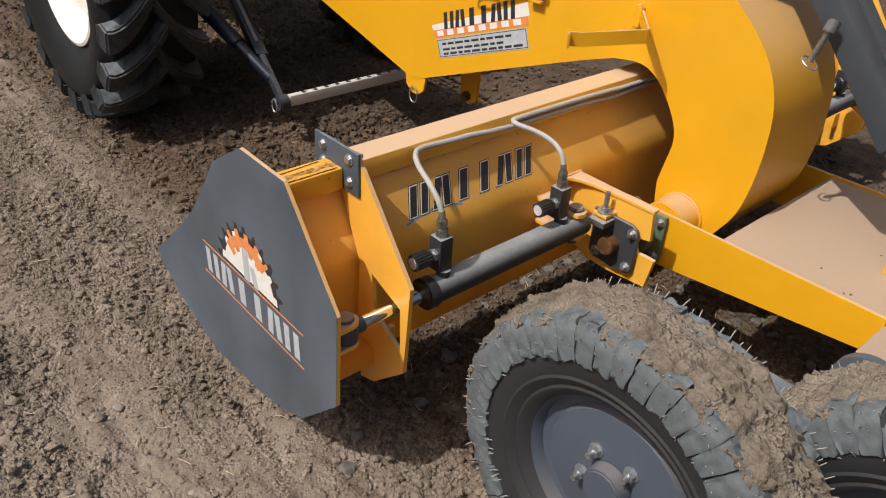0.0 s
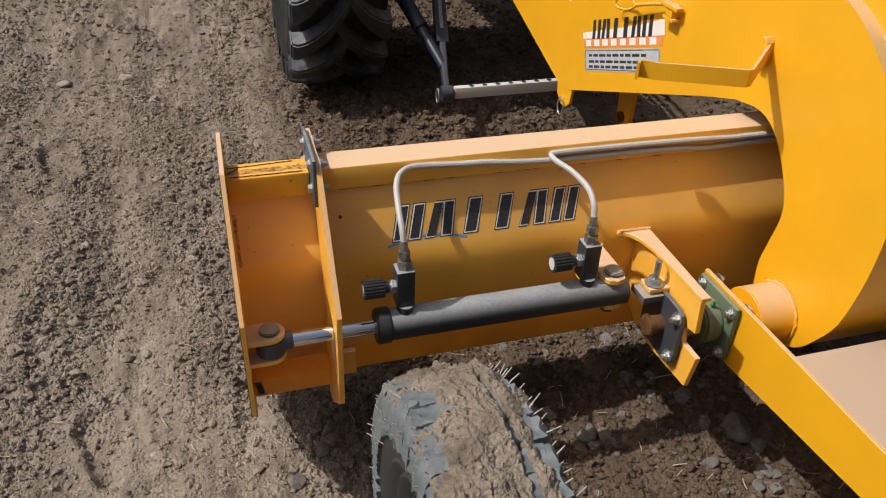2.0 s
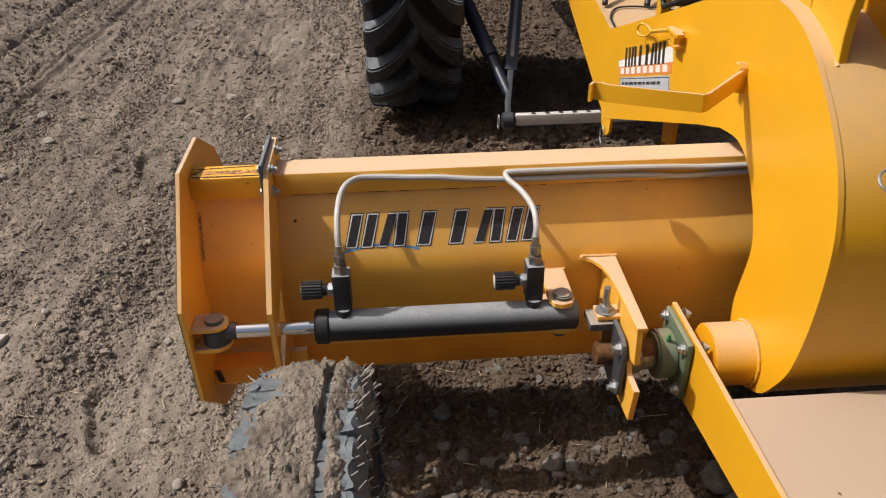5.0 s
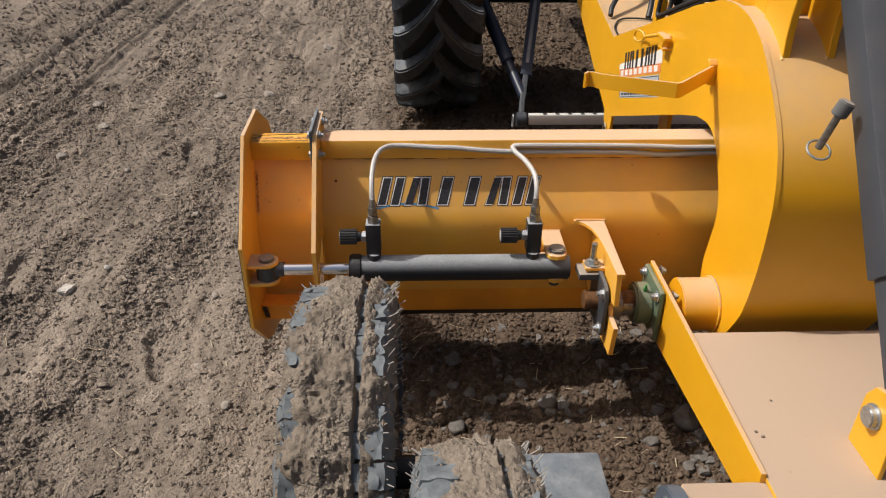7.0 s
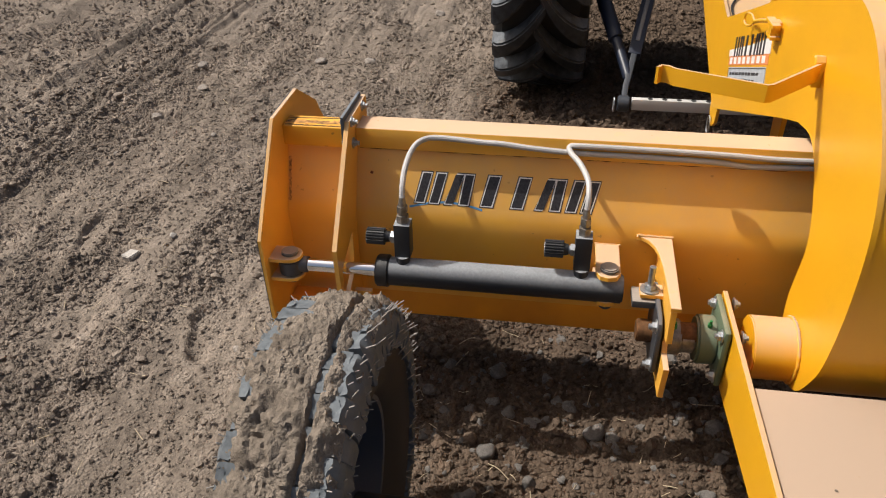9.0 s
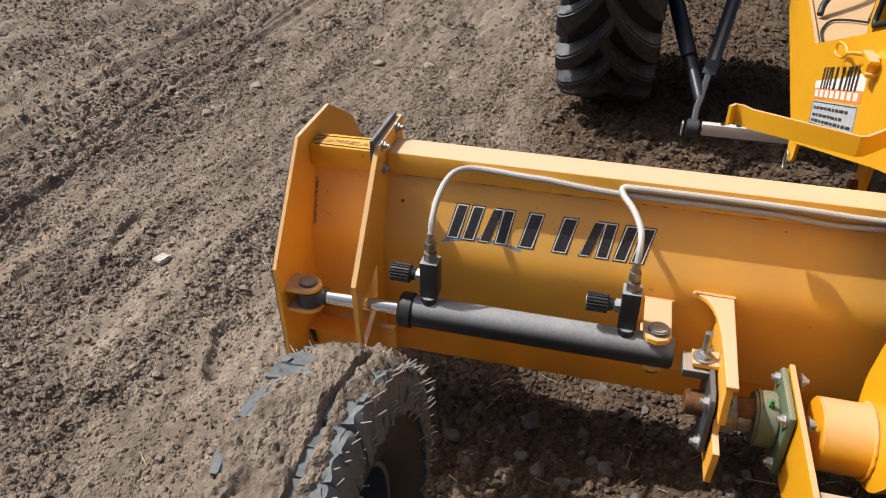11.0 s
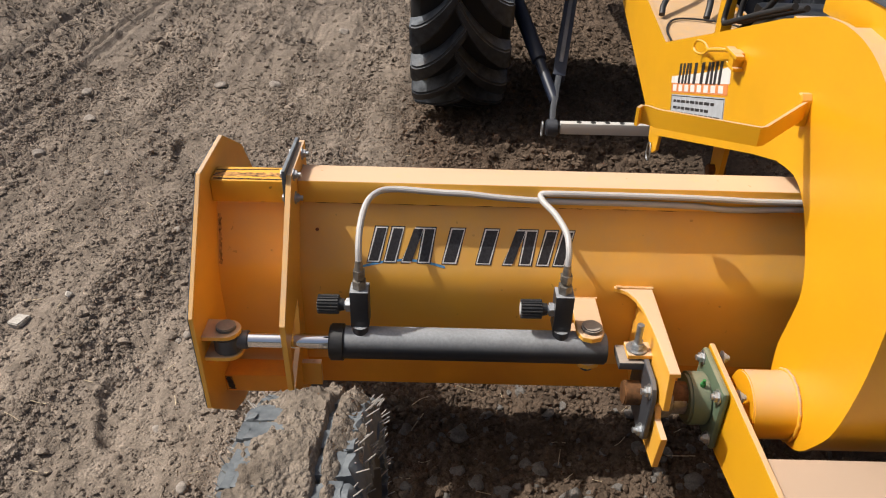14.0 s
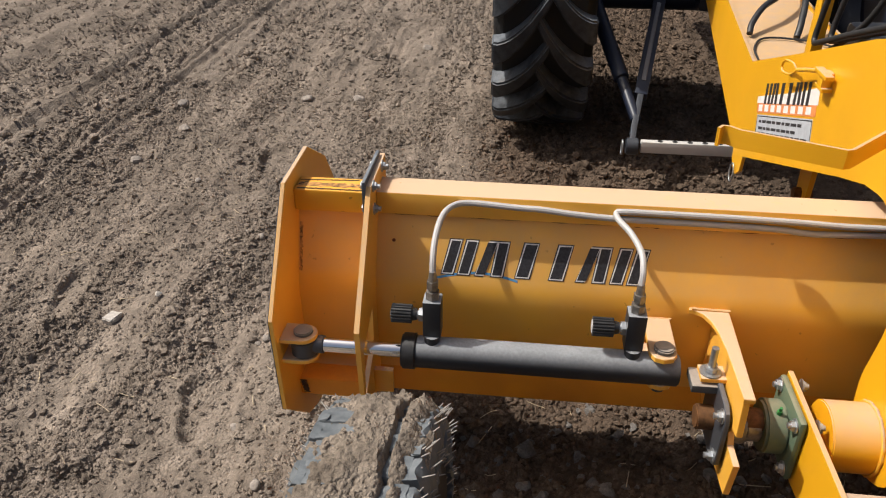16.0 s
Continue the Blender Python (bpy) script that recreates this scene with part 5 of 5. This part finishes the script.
arc = [(2.985 - 0.86 * math.cos(a), 0.74 + 0.86 * math.sin(a)) for a in (math.pi * (0.22 + 0.66 * k / 16) for k in range(17))]
prism(bm, thick(arc, -0.006), "x", 0.06, 0.80, 0.002)
part("fender", bm, BLUE, tractor, "dark blue fender out of view, added to shade the ground")
bm = bmesh.new()
box(bm, 0.80, 2 * MID - 0.70, 2.95, 5.2, 1.32, 1.40, bev=0.02)
part("platform", bm, BLUE, tractor, "dark blue platform out of view, added to shade the ground")
bm = bmesh.new()
L0, L1 = Vector((0.778, 2.02, 0.285)), Vector((1.035, 3.30, 0.93))
square_tube(bm, L0.lerp(L1, 0.16), L1, 0.064, 0.050)
link = part("lower_link", bm, BLUE, tractor, "dark blue lower link arm")
bm = bmesh.new()
square_tube(bm, L0, L0.lerp(L1, 0.20), 0.030, 0.044)
part("link_end", bm, LINKSTEEL, link, "worn dark grey link end")
bm = bmesh.new()
square_tube(bm, L0.lerp(L1, 0.22) + Vector((0, -0.011, 0.0225)), L0.lerp(L1, 0.62) + Vector((0, -0.011, 0.0225)), 0.022, 0.006)
part("link_groove", bm, BLACK, link)
bm = bmesh.new()
cyl(bm, (0.745, 1.965, 0.238), (0.800, 1.965, 0.238), 0.040, n=28, bev=0.005)
square_tube(bm, (0.773, 1.965, 0.245), (0.782, 2.05, 0.310), 0.028, 0.040)
part("ball_end", bm, LINKSTEEL, link, "worn grey ball end")
bm = bmesh.new()
ring = [(0.728, 1.965 + 0.022 * math.cos(a), 0.232 + 0.034 * math.sin(a)) for a in (2 * math.pi * k / 14 for k in range(15))]
tube(bm, ring, 0.004, 8, 2)
part("lynch_ring", bm, ZINC, link)
bm = bmesh.new()
cyl(bm, (0.795, 2.100, 0.320), (0.715, 2.33, 0.48), 0.026, n=16)
cyl(bm, (0.728, 2.29, 0.455), (0.545, 2.81, 0.815), 0.038, n=18, bev=0.003)
part("stabiliser", bm, BLUE, tractor, "black telescopic stabiliser")

# perforated drawbar between the links
bm = bmesh.new()
box(bm, 0.812, 1.85, 1.948, 1.984, 0.213, 0.268, bev=0.004)
drawbar = part("drawbar", bm, BARGREY, tractor, "grey steel drawbar with a row of holes")
for k in range(12):
    x = 0.90 + 0.068 * k
    bm = bmesh.new()
    cyl(bm, (x, 1.966, 0.2660), (x, 1.966, 0.2692), 0.0125, n=18)
    part("hole", bm, PLASTIC, drawbar)

# ---- decals on the blade ----
SH0, SH1 = Vector((0, 0.116, 0.606)), Vector((0, 0.195, 0.800))
SU = (SH1 - SH0).normalized()
SN = Vector((0, -SU.z, SU.y))


def sheet_shape(name, quads, material, lift, label=""):
    bm = bmesh.new()
    for quad in quads:
        bm.faces.new([bm.verts.new(Vector((x, 0, 0)) + SH0 + SU * v + SN * lift) for x, v in quad])
    r = bmesh.ops.extrude_face_region(bm, geom=list(bm.faces))
    bmesh.ops.translate(bm, verts=[g for g in r["geom"] if isinstance(g, bmesh.types.BMVert)], vec=-SN * 0.0005)
    return part(name, bm, material, blade, label)


def grown(quad, g):
    c = sum((Vector(p) for p in quad), Vector((0, 0))) / len(quad)
    return [tuple(Vector(p) + Vector((math.copysign(g, (Vector(p) - c).x), math.copysign(g, (Vector(p) - c).y)))) for p in quad]


blocks = block_shapes(0.078, 0.058, 0.490, 0.080, 0.020, 0.24)
for quad in blocks:
    sheet_shape("decal_rim", [grown(quad, 0.0055)], INK, 0.0008)
    sheet_shape("decal_outline", [grown(quad, 0.0030)], WHITEFILM, 0.0012)
    sheet_shape("decal_block", [quad], INK, 0.0016, "dark grey plain decal block with white outline")
wave = [(0.072 + 0.2 * k / 10, 0.040 + 0.018 * math.sin(k / 10 * 3.0)) for k in range(11)]
sheet_shape("decal_swoosh", [[a, c, (c[0], c[1] + 0.006), (a[0], a[1] + 0.006)] for a, c in zip(wave, wave[1:])], BLUEFILM, 0.0007, "thin blue decal swoosh")

# ---- decals on the wing's outer face ----
LO, LU = Vector((EX, 0.612, 0.398)), Vector((0, -0.998, -0.045)).normalized()
LV = Vector((0, -LU.z, LU.y)) * -1


def plate_shape(name, quads, material, lift, label=""):
    bm = bmesh.new()
    for quad in quads:
        bm.faces.new([bm.verts.new(LO + LU * u + LV * v + Vector((-lift, 0, 0))) for u, v in quad])
    r = bmesh.ops.extrude_face_region(bm, geom=list(bm.faces))
    bmesh.ops.translate(bm, verts=[g for g in r["geom"] if isinstance(g, bmesh.types.BMVert)], vec=(0.0005, 0, 0))
    return part(name, bm, material, wing, label)


plate_shape("badge_line", [[(0, 0.102), (0.53, 0.108), (0.53, 0.112), (0, 0.106)], [(0, -0.004), (0.53, -0.004), (0.53, 0.0), (0, 0.0)]], ORANGEFILM, 0.0006)
for quad in block_shapes(0.015, 0.012, 0.505, 0.080, -0.006, 0.16):
    plate_shape("badge_block", [quad], SILVERFILM, 0.0008, "pale grey plain badge bar")


def half_disc(cu, cv, r, wave, teeth, a0=0.0, a1=math.pi, inner=0.0):
    """A part of a disc with a jagged rim; with inner set, a crescent."""
    rim = []
    for k in range(61):
        a = a0 + (a1 - a0) * k / 60
        q = r + wave * (1 if math.sin(a * teeth) > 0.35 else 0)
        rim.append((cu - q * math.cos(a), cv + q * math.sin(a)))
    if inner:
        return [[rim[k], rim[k + 1], (cu + (rim[k + 1][0] - cu) * inner, cv + (rim[k + 1][1] - cv) * inner), (cu + (rim[k][0] - cu) * inner, cv + (rim[k][1] - cv) * inner)] for k in range(60)]
    return [rim]


plate_shape("badge_gear", half_disc(0.268, 0.112, 0.150, 0.022, 22), INK, 0.0004, "dark half gear badge")
plate_shape("badge_white", half_disc(0.268, 0.113, 0.128, 0.016, 13, 0.05, math.pi - 0.05), WHITEFILM, 0.0008, "white jagged half disc badge")
plate_shape("badge_flame", half_disc(0.268, 0.113, 0.132, 0.020, 17, 0.55, 2.35, 0.66), ORANGEFILM, 0.0012, "orange jagged crescent badge")
plate_shape("badge_bar", [[(0.245, 0.115), (0.275, 0.115), (0.270, 0.215), (0.240, 0.215)], [(0.295, 0.115), (0.318, 0.115), (0.300, 0.175), (0.277, 0.175)]], SILVERFILM, 0.0016)

# ---- stones one can tell apart, straw ----
stalks(150, (-2.2, 0.1, -0.4, 2.6), 71)
stalks(60, (0.1, 1.3, -0.55, 0.4), 72)
for k, (x, y, s) in enumerate(((-0.780, 3.110, 0.045), (-0.50, 4.27, 0.05), (-0.845, 1.334, 0.026), (-0.917, 1.377, 0.020), (-1.853, 2.889, 0.050), (-1.73, 1.99, 0.036), (-1.66, 2.46, 0.034), (-0.605, 0.66, 0.024), (-0.635, 0.642, 0.015), (-0.574, 0.223, 0.014), (-0.42, -0.016, 0.022), (-1.313, 1.791, 0.020), (-1.116, 3.079, 0.040), (-1.72, 1.53, 0.018))):
    stone(x, y, s, 20 + k)
bm = bmesh.new()
box(bm, -0.023, 0.023, -0.036, 0.036, -0.016, 0.020)
for v, d in zip(bm.verts, ((4, 2, 0), (-3, 5, 3), (2, -6, 0), (-5, -4, -5), (0, 8, 0), (5, -3, 4), (-4, 4, 0), (3, -9, -3))):
    v.co += Vector(d) * 0.0012
bmesh.ops.bevel(bm, geom=list(bm.edges), offset=0.004, segments=2, affect="EDGES", clamp_overlap=True)
slab = part("stone", bm, PALESTONE, None, angle=40)
slab.matrix_world = pose(-1.212, 0.712, float(ground_height(-1.212, 0.712)) + 0.008, 4, -5, -14)
tagged(slab, "pale angular stone lying on the trodden soil", "stone", "stones on the field")
stone(-1.10, 0.856, 0.017, 34, 0.8, PALESTONE, "pale angular stone lying on the trodden soil")
for k, (x, y, s) in enumerate(((0.326, 0.206, 0.036), (1.063, -0.116, 0.050), (0.628, -0.013, 0.040), (0.374, 0.021, 0.026), (0.325, -0.149, 0.030), (0.45, -0.22, 0.028), (0.70, -0.33, 0.036), (0.85, 0.16, 0.026), (0.17, 0.22, 0.028), (0.98, 0.05, 0.030), (0.52, 0.12, 0.020), (0.93, -0.20, 0.028), (-0.020, 0.106, 0.024), (-0.123, 0.093, 0.020), (-0.054, 0.036, 0.018), (-0.205, 0.032, 0.026))):
    stone(x, y, s, 40 + k, 0.7, PEBBLE, "dark grey rounded stone in the soil under the blade", None, "stones under the blade")

# soil crumbs that lie on the deck
for k, (x, y, s) in enumerate(((1.165, -0.742, 0.005), (1.02, -0.60, 0.004), (0.945, -0.70, 0.004), (0.955, -0.715, 0.005), (1.24, -0.68, 0.004))):
    stone(x, y, s, 60 + k, 0.6, CLOD, "tiny brown soil crumb lying on the deck plate", 0.520, "crumbs on the deck", "soil crumb")
